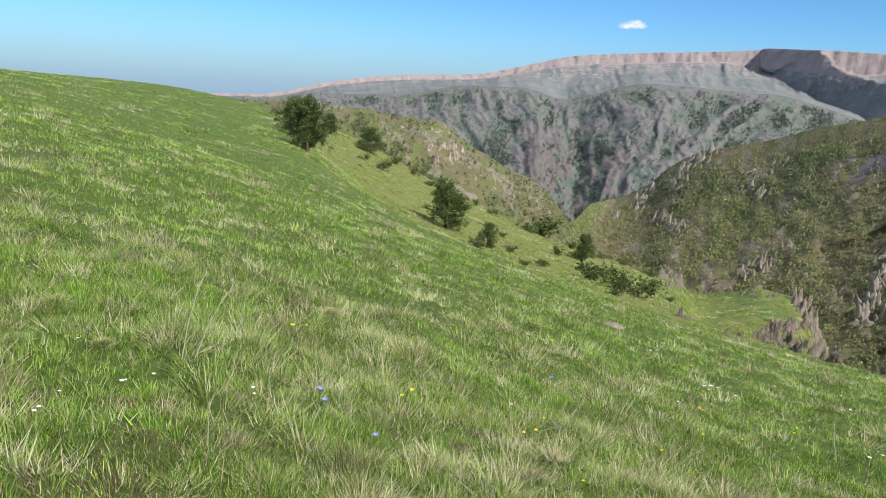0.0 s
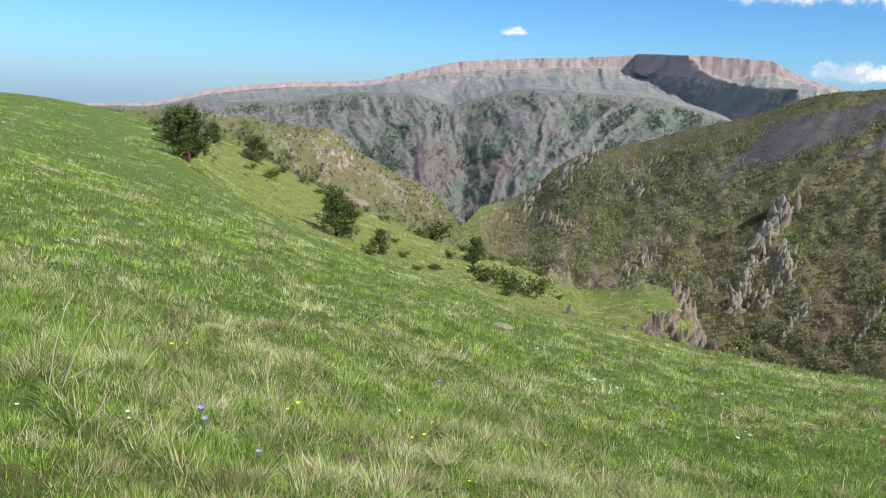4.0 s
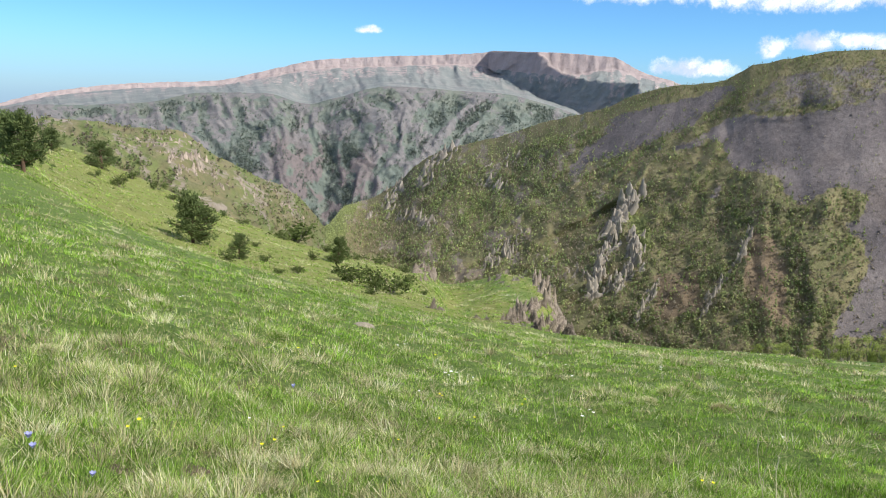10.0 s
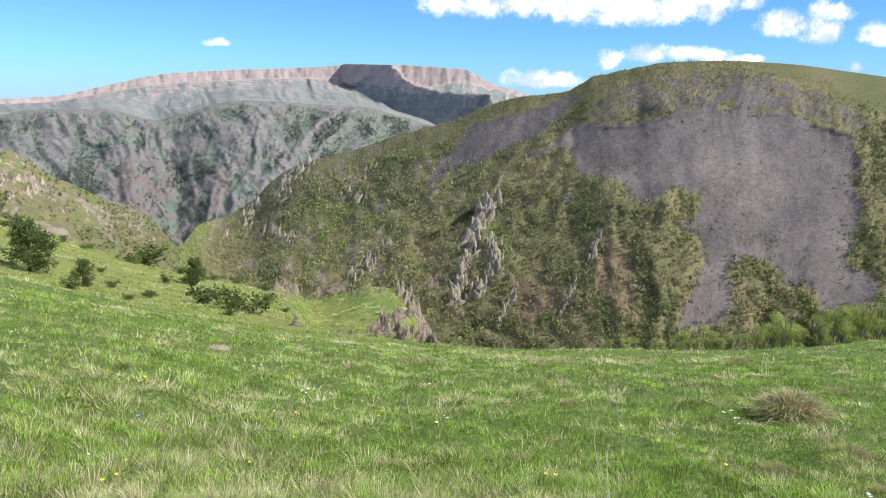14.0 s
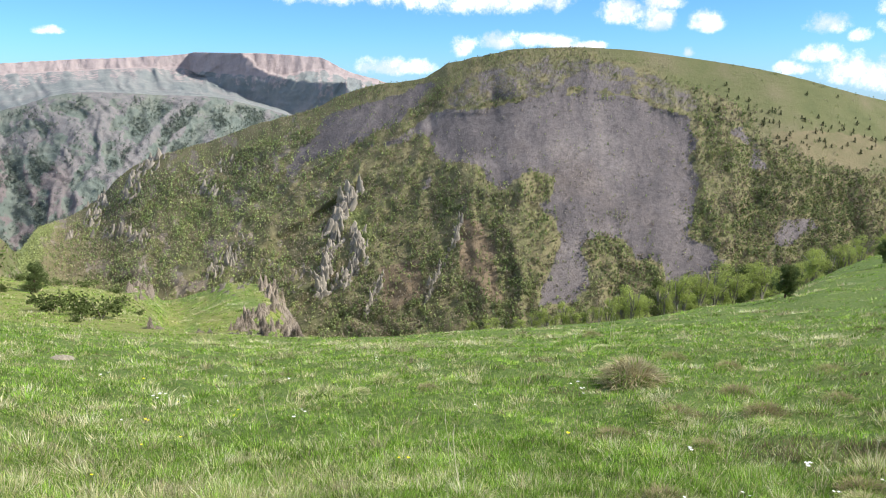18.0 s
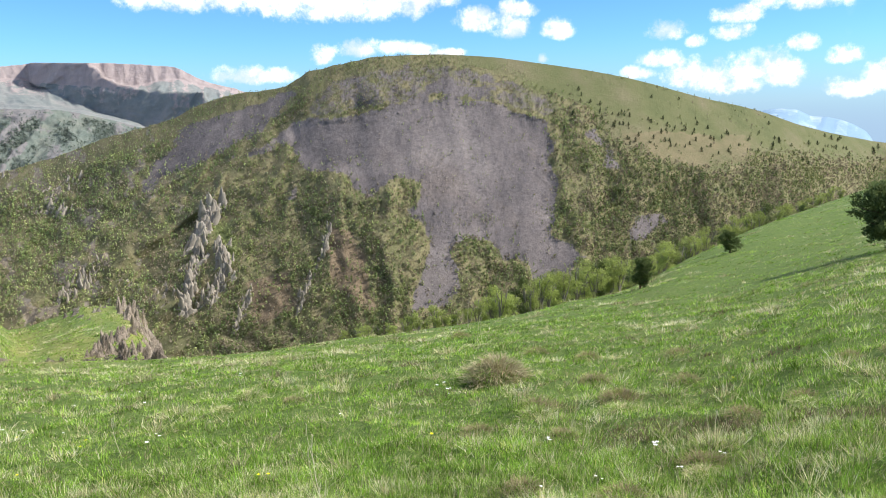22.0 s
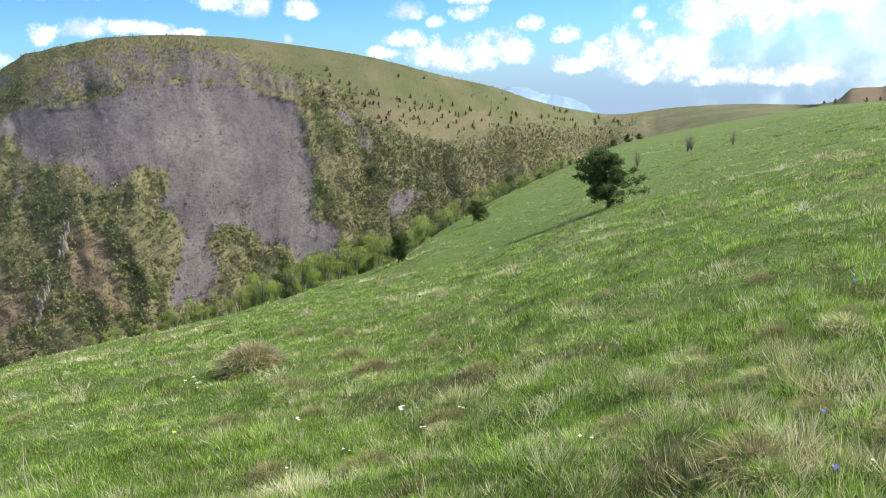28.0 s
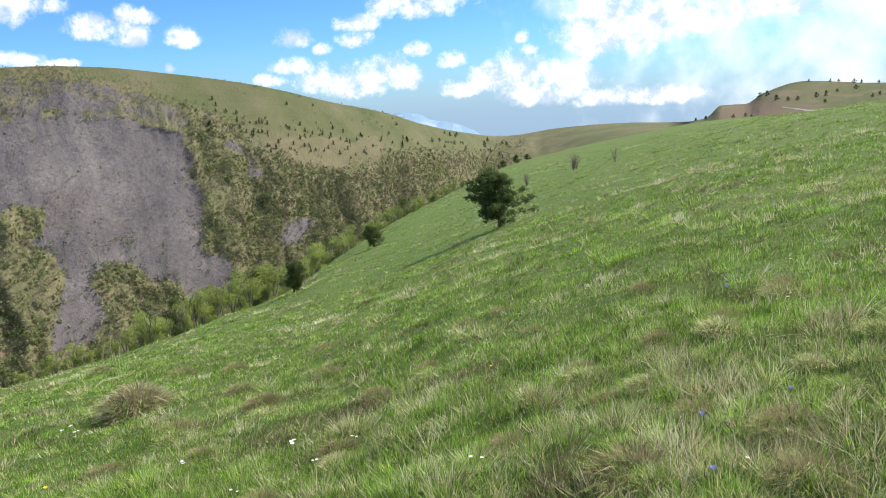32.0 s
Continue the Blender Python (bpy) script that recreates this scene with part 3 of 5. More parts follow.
M_MEADOW, M_HILL = mat_meadow(), mat_hill()
# gorge and tableland colours are paled to blue-grey: distance haze painted in
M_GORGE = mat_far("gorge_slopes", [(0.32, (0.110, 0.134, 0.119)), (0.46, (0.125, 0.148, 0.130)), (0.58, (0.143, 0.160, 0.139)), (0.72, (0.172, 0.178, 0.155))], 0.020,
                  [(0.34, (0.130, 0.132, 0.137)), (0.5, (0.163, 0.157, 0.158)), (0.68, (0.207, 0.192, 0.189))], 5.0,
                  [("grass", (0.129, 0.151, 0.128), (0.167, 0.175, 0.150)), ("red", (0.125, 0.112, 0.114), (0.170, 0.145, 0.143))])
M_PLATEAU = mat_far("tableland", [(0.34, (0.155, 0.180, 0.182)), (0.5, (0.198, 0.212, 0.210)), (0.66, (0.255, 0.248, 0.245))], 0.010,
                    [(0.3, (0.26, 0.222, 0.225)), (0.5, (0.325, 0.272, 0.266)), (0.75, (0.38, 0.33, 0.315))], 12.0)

# rock and snow both tinted air blue, haze put into the base colour
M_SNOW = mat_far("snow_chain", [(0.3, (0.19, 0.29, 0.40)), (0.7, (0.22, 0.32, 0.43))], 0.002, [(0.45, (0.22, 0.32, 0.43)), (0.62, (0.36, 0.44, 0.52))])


# ---------------------------------------------------------------- mesh helpers
def grid_mesh(name, pts, mat, wrap=False, **masks):
    """A smooth sheet from a rows x columns array of places."""
    n, c = pts.shape[:2]
    me = bpy.data.meshes.new(name)
    idx = np.arange(n * c).reshape(n, c)
    if wrap:
        idx = np.concatenate([idx, idx[:, :1]], 1)
    q = np.stack([idx[:-1, :-1], idx[:-1, 1:], idx[1:, 1:], idx[1:, :-1]], -1).reshape(-1, 4)
    raw_mesh(me, pts.reshape(-1, 3), q)
    for key, v in masks.items():
        a = me.attributes.new(key, "FLOAT", "POINT")
        a.data.foreach_set("value", np.ascontiguousarray(v, np.float32).ravel())
    me.polygons.foreach_set("use_smooth", np.ones(len(q), bool))
    me.materials.append(mat)
    return new(name, me)


def raw_mesh(me, verts, faces):
    """Fills a mesh from arrays; faces all have the same number of corners."""
    k = faces.shape[1]
    me.vertices.add(len(verts))
    me.vertices.foreach_set("co", np.ascontiguousarray(verts, np.float32).ravel())
    me.loops.add(faces.size)
    me.loops.foreach_set("vertex_index", np.ascontiguousarray(faces, np.int32).ravel())
    me.polygons.add(len(faces))
    me.polygons.foreach_set("loop_start", np.arange(0, faces.size, k, dtype=np.int32))
    me.update(calc_edges=True)


def compass(step, a0=-42.0, a1=118.0, far=3.0):
    seen = np.arange(a0, a1, step)
    return np.concatenate([seen, np.arange(a1, a0 + 360, far)])


# ---------------------------------------------------------------- the land
az = compass(0.3)
u = np.linspace(0, 1, 140)
A, U = np.meshgrid(az, u)
Rm = 0.02 + 0.25 * ((r1(A) / 0.25) ** U - (1 - U))
dry = sstep(0.45, 1.0, Rm / r1(A)) * (1 - sstep(18, 30, A)) * sstep(-14, -8, A) * 0.55
ground = tagged(grid_mesh("ground", meadow(Rm, A), M_MEADOW, True, dry=dry),
                "sloping alpine meadow of short green and straw grass", "meadow", kind="structure")
A, U = np.meshgrid(compass(0.33), np.concatenate([np.linspace(0, 1, 40), np.linspace(1.03, 2, 40), np.linspace(2.1, 3, 10)]))
P = slope_valley(A, U)
dry = np.where(U < 1.3, 0.5, 0.3) * (1 - sstep(16, 19, A)) * sstep(-16, -10, A)
knoll = sstep(17, 18.5, A) * (1 - sstep(27, 29, A))
dry = np.clip(dry + knoll * np.clip(0.25 + 1.0 * fbm(A * 0.9, U * 6, 201, 4), 0, 0.7), 0, 1)
flank = tagged(grid_mesh("hill_flank", P, M_MEADOW, True, dry=dry), "yellow-green grassy flank falling into the valley", "slope", kind="structure")

A, U = np.meshgrid(compass(0.15, -30, 112, 4), np.linspace(0, 1, 140))
E = e4(A) + (e5(A) - e4(A)) * U
P = slope_hill(A, U)
brown = 1 - sstep(8.6, 10, A)
left_hill = (1 - sstep(24, 34, A)) * (1 - brown)
rockm = np.clip(0.55 * brown * sstep(0.1, 0.8, ridged(A * 0.5, U * 3, 47, 4) + 0.4 * fbm(A * 2, U * 12, 93, 4)) + left_hill * sstep(0.15, 0.5, fbm(A * 1.4, E * 1.1, 95, 4) + 0.25 * hill_lines(A, E)[1]) * 0.9, 0, 1)
rightm = sstep(79, 83, A)
hill = tagged(grid_mesh("scree_hillside", P, M_HILL, True, brown=np.clip(inside_soft(A, E, "bare") + inside_soft(A, E, "bank"), 0, 1), tan=np.maximum(inside_soft(A, E, "tan"), 0.75 * rightm * sstep(-0.25, 0.35, fbm(A * 0.35, E * 2.2, 203, 3))), scree=np.maximum(inside_soft(A, E, "scree"), 0.52 * inside_soft(A, E, "shrub")), pasture=np.clip(inside_soft(A, E, "pasture") + rightm * (1 - rockm), 0, 1),
                        lush=np.clip(0.45 * inside_soft(A, E, "lush") + 0.55 * brown * sstep(-0.15, 0.35, fbm(A * 0.8, E * 0.8, 97, 3)), 0, 1), rock=rockm),
              "wooded valley side with a wide grey scree and rock ribs", "hillside", kind="structure")

A, U = np.meshgrid(np.concatenate([np.arange(-32, 38, 0.11), np.arange(38, 112, 0.5), np.arange(112, 328, 6.0)]), np.concatenate([np.linspace(0, 1, 10), np.linspace(1.008, 2, 150)]))
P = slope_gorge(A, U)
F = np.clip(U - 1, 0, 1)
LOW = np.minimum(e5(A) - 3.0, -10.2)
EG = LOW + (e8(A) - LOW) * F
g1, g2, g3 = gorge_ribs(A, EG)
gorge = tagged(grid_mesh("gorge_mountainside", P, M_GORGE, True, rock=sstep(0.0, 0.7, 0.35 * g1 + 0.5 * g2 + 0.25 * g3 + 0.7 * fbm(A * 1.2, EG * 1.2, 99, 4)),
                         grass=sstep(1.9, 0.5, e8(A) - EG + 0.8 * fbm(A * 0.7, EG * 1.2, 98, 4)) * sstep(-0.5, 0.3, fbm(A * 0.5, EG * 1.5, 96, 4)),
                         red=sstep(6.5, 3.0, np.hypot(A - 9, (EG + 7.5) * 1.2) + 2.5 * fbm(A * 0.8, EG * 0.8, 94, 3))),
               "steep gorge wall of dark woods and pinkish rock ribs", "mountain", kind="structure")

A, U = np.meshgrid(np.arange(-36, 50.1, 0.11), np.concatenate([np.linspace(0, 2, 80), np.linspace(2.04, 3, 20), [3.5, 4]]))
P = slope_plateau(A, U)
rockm = np.clip(sstep(1.9, 2.05, U) + 0.5 * sstep(0.1, 0.5, ridged(A * 0.9, U * 0.8, 71, 4)) * sstep(0.8, 1.6, U), 0, 1)
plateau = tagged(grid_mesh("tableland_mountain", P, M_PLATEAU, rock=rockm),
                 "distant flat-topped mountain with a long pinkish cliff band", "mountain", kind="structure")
A, U = np.meshgrid(np.concatenate([np.arange(50, 92, 0.2), np.arange(92, 325, 6.0)]), np.concatenate([np.linspace(0, 2, 24), np.linspace(2.1, 3, 10), [3.5, 4]]))
P = slope_plateau(A, U)
tagged(grid_mesh("snow_mountains", P, M_SNOW, rock=sstep(2.0, 2.9, U) * sstep(-0.1, 0.3, fbm(A * 1.4, U * 2, 77, 4))), "far mountain chain with snow patches, blue from painted haze", "mountain", kind="structure")


# ---------------------------------------------------------------- surfaces met by sight lines
def surface(r, az):
    """Height of the near land (meadow, flank, knoll) at a distance and azimuth."""
    r, az = np.broadcast_arrays(np.asarray(r, float), np.asarray(az, float))
    R = [r1(az), r2(az), r3(az), r4(az)]
    t = np.zeros(r.shape)
    for k in range(3):
        t = np.where(r >= R[k], k + np.clip(np.log(r / R[k]) / np.log(R[k + 1] / R[k]), 0, 0.9999), t)
    return np.where(r < R[0], meadow(r, az)[..., 2], slope_valley(az, t)[..., 2])


def seen(t, rows):
    """Sight lines taken from the camera's place at t seconds, turned into those from the middle of its path."""
    cols = np.array(PATH)
    ex, ey, ez = (float(np.interp(t, cols[:, 0], cols[:, k])) for k in (1, 2, 3))
    r = np.exp(np.linspace(math.log(1.5), math.log(420.0), 2500))
    done = []
    for a, e, *rest in rows:
        x, y = ex + r * math.sin(radians(a)), ey + r * math.cos(radians(a))
        z = ez + r * math.tan(radians(e))
        far, turn = np.hypot(x, y), np.degrees(np.arctan2(x, y))
        low = np.nonzero(surface(far, turn) >= z)[0]
        if len(low):
            k = low[0]
            a, e = float(turn[k]), math.degrees(math.atan2(float(z[k]) - EYE, float(far[k])))
        done.append((a, e, *rest))
    return done


def on_ground(az, el):
    """The first place where the sight line from the eye meets the near land."""
    r = np.exp(np.linspace(math.log(2.0), math.log(420.0), 3000))
    line = EYE + 0.01 + r * math.tan(radians(el))
    low = np.nonzero(surface(r, np.full(r.shape, az)) >= line)[0]
    rr = r[low[0]] if len(low) else r1(az)
    a = radians(az)
    z = float(surface(np.array([rr]), np.array([az]))[0])
    return Vector((rr * math.sin(a), rr * math.cos(a), z)), float(rr)


# ---------------------------------------------------------------- things: helpers
rng = np.random.default_rng(7)


def part(name, V, F, mat, parent=None, label="", tint=None, smooth=True):
    """One mesh object from arrays, under a thing or a part."""
    me = bpy.data.meshes.new(name)
    raw_mesh(me, V, F)
    me.materials.append(mat)
    if smooth:
        me.polygons.foreach_set("use_smooth", np.ones(len(F), bool))
    if tint is not None:
        a = me.attributes.new("tint", "FLOAT_COLOR", "POINT")
        a.data.foreach_set("color", np.concatenate([tint, np.ones((len(tint), 1))], 1).astype(np.float32).ravel())
    ob = new(name, me)
    if parent is not None:
        ob.parent = parent
    if label:
        tagged(ob, label)
    return ob


def unit(v):
    return v / (np.linalg.norm(v, axis=-1, keepdims=True) + 1e-9)


def leaves(C, length, width, up=0.3, out=None):
    """Small four-cornered leaf blades at the places C, turned at random or along out."""
    n = len(C)
    a = rng.normal(size=(n, 3)) if out is None else out + 0.5 * rng.normal(size=(n, 3))
    a[:, 2] += up
    a = unit(a)
    b = unit(np.cross(a, rng.normal(size=(n, 3))))
    L, W = np.reshape(length, (-1, 1)) * (0.7 + 0.6 * rng.random((n, 1))), np.reshape(width, (-1, 1)) * (0.7 + 0.6 * rng.random((n, 1)))
    V = np.stack([C - a * L * 0.5, C + b * W * 0.5, C + a * L * 0.5, C - b * W * 0.5], 1).reshape(-1, 3)
    return V, np.arange(4 * n).reshape(n, 4)


def patches(C, out, length, width):
    """Four-cornered leaf patches at the places C that face along out."""
    out = unit(out)
    a = unit(np.cross(out, rng.normal(size=out.shape)))
    b = np.cross(out, a)
    L, W = np.reshape(length, (-1, 1)) * rng.uniform(0.7, 1.2, (len(C), 1)), np.reshape(width, (-1, 1)) * rng.uniform(0.7, 1.2, (len(C), 1))
    V = np.stack([C - a * L * 0.5, C + b * W * 0.5, C + a * L * 0.5, C - b * W * 0.5], 1).reshape(-1, 3)
    return V, np.arange(len(V)).reshape(-1, 4)


def tube(pts, radii, sides=6):
    """A tapered limb along a line of places."""
    pts = np.asarray(pts, float)
    V, F = [], []
    for i, p in enumerate(pts):
        d = unit(pts[min(i + 1, len(pts) - 1)] - pts[max(i - 1, 0)])
        s = unit(np.cross(d, [0.3, 0.9, 0.1]))
        q = np.cross(d, s)
        for k in range(sides):
            w = 2 * math.pi * k / sides
            V.append(p + radii[i] * (math.cos(w) * s + math.sin(w) * q))
    for i in range(len(pts) - 1):
        for k in range(sides):
            F.append((i * sides + k, i * sides + (k + 1) % sides, (i + 1) * sides + (k + 1) % sides, (i + 1) * sides + k))
    return np.array(V), np.array(F)


def leaf_mat(name, a, b, trans=0.3):
    m, t, bs = material(name)
    c = ramp(t, tex(t, 2.5, 4, 0.6), [(0.3, a), (0.7, b)])
    inf = t.nodes.new("ShaderNodeObjectInfo")
    hsv = node(t, "ShaderNodeHueSaturation")
    mr = node(t, "ShaderNodeMapRange")
    mr.inputs[3].default_value, mr.inputs[4].default_value = 0.8, 1.2
    t.links.new(inf.outputs["Random"], mr.inputs[0])
    t.links.new(mr.outputs[0], hsv.inputs["Value"])
    t.links.new(c, hsv.inputs["Color"])
    shade(t, hsv.outputs[0], trans)
    return m


def shade(t, color, trans):
    """Diffuse leaf that lets some light through."""
    out = t.nodes["Material Output"]
    d, tr, mx = t.nodes.new("ShaderNodeBsdfDiffuse"), t.nodes.new("ShaderNodeBsdfTranslucent"), t.nodes.new("ShaderNodeMixShader")
    mx.inputs[0].default_value = trans
    t.links.new(color, d.inputs[0])
    t.links.new(color, tr.inputs[0])
    t.links.new(d.outputs[0], mx.inputs[1])
    t.links.new(tr.outputs[0], mx.inputs[2])
    t.links.new(mx.outputs[0], out.inputs[0])


def tint_mat(name, trans=0.25):
    m, t, bs = material(name)
    n = tex(t, 0.9, 4, 0.6)
    c = mix(t, 0.35, color_attr(t, "tint"), ramp(t, n, [(0.3, (0.35, 0.35, 0.35)), (0.7, (0.65, 0.65, 0.65))]), "OVERLAY")
    shade(t, c, trans)
    return m


def bark_mat(name, a, b):
    m, t, bs = material(name)
    finish(t, bs, ramp(t, tex(t, 9, 5, 0.7, stretch=(1, 1, 0.25)), [(0.3, a), (0.7, b)]), 0.9)
    bump(t, bs, tex(t, 14, 4, 0.6), 0.6, 0.02)
    return m


M_PINE = leaf_mat("pine_needles", (0.085, 0.118, 0.045), (0.165, 0.205, 0.08), 0.35)
M_YOUNG = leaf_mat("young_pine_needles", (0.030, 0.045, 0.022), (0.06, 0.08, 0.035), 0.2)
M_LEAF = leaf_mat("spring_leaves", (0.25, 0.305, 0.085), (0.36, 0.410, 0.130), 0.5)
M_SHRUB = leaf_mat("shrub_leaves", (0.065, 0.095, 0.03), (0.14, 0.165, 0.06), 0.3)
M_TWIG = bark_mat("bare_twigs", (0.17, 0.14, 0.11), (0.30, 0.26, 0.20))
M_BARK = bark_mat("pine_bark", (0.07, 0.045, 0.03), (0.17, 0.11, 0.075))
M_GREYBARK = bark_mat("grey_bark", (0.13, 0.12, 0.10), (0.28, 0.26, 0.22))
M_WOOD = tint_mat("woodland_leaves", 0.5)


# ---------------------------------------------------------------- trees
def pine(height, width, clear, label, group="", needles=None, lean=0.06, blades=6500, leaf=1.0, count=20, taper=0.6, tuft=1.0):
    """A pine: tapered trunk, limbs in loose whorls, needle tufts along each limb and round the leader."""
    tree = tagged(new("pine_tree"), label, "tree", group)
    h, w = height, width / 2
    bend = [np.array([lean * h * s ** 2, 0.03 * h * math.sin(5 * s), h * s * 0.97]) for s in np.linspace(0, 1, 7)]
    V, F = tube(bend, [0.055 * h * 0.55 * (1 - 0.9 * s) + 0.01 for s in np.linspace(0, 1, 7)], 8)
    V[:8, 2] -= 0.25
    trunk = part("trunk", V, F, M_BARK, tree)

    def tufts(name, cents, outs, n, parent):
        pick = rng.integers(0, len(cents), n)
        C = np.array(cents)[pick] + rng.normal(size=(n, 3)) * np.array([0.12, 0.12, 0.085]) * (0.6 * w + 0.125 * h) * tuft
        V, F = leaves(C, 0.064 * h * leaf, 0.024 * h * leaf, 0.35, np.array(outs)[pick] * 0.8)
        tagged(part(name, V, F, needles or M_PINE, parent, smooth=False), kind="stuff")

    for i in range(count):
        s = clear + (0.96 - clear) * (i + 0.5) / count
        base = np.array([lean * h * s ** 2, 0.03 * h * math.sin(5 * s), h * s * 0.97])
        a = i * 2.4 + rng.normal() * 0.4
        q = (s - clear) / (1 - clear)
        reach = w * (0.60 + 0.75 * math.sin(math.pi * min(1, 0.25 + 0.75 * q)) ** 0.8) * (1 - taper * q ** 1.6) * rng.uniform(0.6, 1.15)
        tip = base + np.array([math.cos(a) * reach, math.sin(a) * reach, reach * rng.uniform(-0.05, 0.42)])
        mid = (base + tip) / 2 + np.array([0, 0, -0.06 * reach])
        V, F = tube([base, mid, tip], [0.016 * h * (1 - 0.6 * s), 0.009 * h * (1 - 0.6 * s), 0.006], 5)
        limb = part("limb", V, F, M_BARK, tree)
        cents, outs = [], []
        for k in range(10):
            f = 0.25 + 0.75 * rng.random()
            p = base * (1 - f) + tip * f + np.array([0, 0, -0.05 * reach * math.sin(math.pi * f)]) + rng.normal(size=3) * reach * 0.16
            cents.append(p)
            outs.append(unit(p - base))
        tufts("needle_spray", cents, outs, int(blades * 0.94 / count), limb)
    cents = [bend[-1] + rng.normal(size=3) * np.array([0.2 * w, 0.2 * w, 0.05 * h]) - np.array([0, 0, 0.04 * h]) for k in range(14)]
    tufts("crown_top", cents, [np.array([0, 0, 1.0])] * 14, int(blades * 0.08), trunk)
    return tree


def broadleaf(height, width, label, group="", mat=None, blades=2800, upright=0.6):
    """A young deciduous tree: several stems fanning up, and an airy crown of small leaves."""
    tree = tagged(new("deciduous_tree"), label, "tree", group)
    h, w = height, width / 2
    cents = []
    for i in range(6):
        a = i * 1.1 + rng.normal() * 0.3
        o = rng.uniform(0.1, 0.75) * w
        pts = [np.array([math.cos(a) * o * s ** 1.6 + 0.05 * rng.normal() * s, math.sin(a) * o * s ** 1.6, h * (0.80 + 0.15 * rng.random()) * s]) for s in np.linspace(0, 1, 5)]
        V, F = tube(pts, [0.016 * h * (1 - 0.85 * s) + 0.008 for s in np.linspace(0, 1, 5)], 5)
        V[:5, 2] -= 0.3
        part("stem", V, F, M_GREYBARK, tree)
        for s in np.linspace(0.3, 1.05, 9):
            p = pts[0] * (1 - s) + pts[-1] * s
            cents.append(p + rng.normal(size=3) * np.array([0.24 * w, 0.24 * w, 0.04 * h]))
    lobes = np.array(cents)[rng.choice(len(cents), 13, replace=False)]
    pick = rng.integers(0, 13, blades)
    d = unit(rng.normal(size=(blades, 3)) + np.array([0, 0, 0.2]))
    C = lobes[pick] + d * np.array([0.36 * w, 0.36 * w, 0.125 * h]) * rng.uniform(0.55, 1.1, (blades, 1))
    C[:, 2] = np.maximum(C[:, 2], 0.10 * h)
    V, F = patches(C, d + 0.45 * rng.normal(size=d.shape), 0.032 * h, 0.022 * h)
    tagged(part("crown", V, F, mat or M_LEAF, tree, smooth=False), kind="stuff")
    return tree


def bush(height, width, label, group="", mat=None, blades=500):
    """A low evergreen or leafy bush: short stems and a ragged mound of leaves."""
    ob = tagged(new("bush"), label, "bush", group)
    w = width / 2
    for i in range(4):
        a = i * 1.57 + rng.normal() * 0.3
        V, F = tube([(0, 0, -0.1), (math.cos(a) * w * 0.35, math.sin(a) * w * 0.35, height * 0.4), (math.cos(a) * w * 0.6, math.sin(a) * w * 0.6, height * 0.8)],
                    [0.03 * height, 0.02 * height, 0.008 * height], 5)
        part("stem", V, F, M_TWIG, ob)
    lobes = np.stack([rng.normal(size=9) * 0.42 * w, rng.normal(size=9) * 0.42 * w, height * rng.uniform(0.3, 0.72, 9)], 1)
    C = lobes[rng.integers(0, 9, blades)] + rng.normal(size=(blades, 3)) * np.array([0.24 * w, 0.24 * w, 0.17 * height])
    C[:, 2] = np.maximum(C[:, 2], 0.04 * height)
    V, F = leaves(C, 0.17 * height, 0.085 * height, 0.3)
    tagged(part("crown", V, F, mat or M_SHRUB, ob, smooth=False), kind="stuff")
    return ob


def bare_shrub(height, width, label, group=""):
    """A leafless shrub: a fan of thin twigs."""
    ob = tagged(new("bare_shrub"), label, "shrub", group)
    for i in range(44):
        a, o = rng.uniform(0, 6.28), rng.uniform(0.1, 1) * width / 2
        top = height * rng.uniform(0.6, 1.0)
        V, F = tube([(0, 0, -0.05), (math.cos(a) * o * 0.4, math.sin(a) * o * 0.4, top * 0.5), (math.cos(a) * o, math.sin(a) * o, top)], [0.007, 0.005, 0.003], 4)
        part("twig", V, F, M_TWIG, ob)
    return ob


HOME = {}


def put(key, make, az, el, px, turn=0.0, label="", squash=1.0, at=None):
    """Copies of a kind, sized by the angle that they fill; px are thousandths of the distance."""
    p, r = on_ground(az, el) if at is None else at
    s = r * px / 1376.0
    m = Matrix.LocRotScale(p, Euler((0, 0, turn)), (s * squash, s * squash, s))
    if key not in HOME:
        HOME[key] = make()
        ob = HOME[key]
        ob.matrix_basis = m
    else:
        ob = copy_thing(HOME[key], Matrix())
        ob.matrix_basis = m
    if label:
        tagged(ob, label)
    return ob


# pines and bushes on the flank and along the brow: azimuth, elevation, height filled, width to height
PINES = [
    *seen(0.0, [
        (-11.23, -4.56, 64, 1),
        (-10.21, -5.65, 90, 0.85),
        (-8.62, -4.25, 34, 0.95),
        (-5.73, -5.46, 42, 1.1),
        (0.04, -10.63, 82, 0.95),
        (3.30, -11.89, 44, 0.75),
        (10.45, -12.35, 46, 0.9),
    ]),
]
for i, (a, e, px, wd) in enumerate(PINES):
    key = ("pine_a", "pine_b", "pine_c")[i % 3]
    put(key, lambda: pine(1.0, (0.92, 0.8, 1.0)[i % 3], 0.06, "bushy dark green pine standing on the grassy brow", "pines on the brow", lean=(0.03, -0.05, 0.06)[i % 3]),
        a, e, px, 1.3 * i, squash=wd * 1.05)
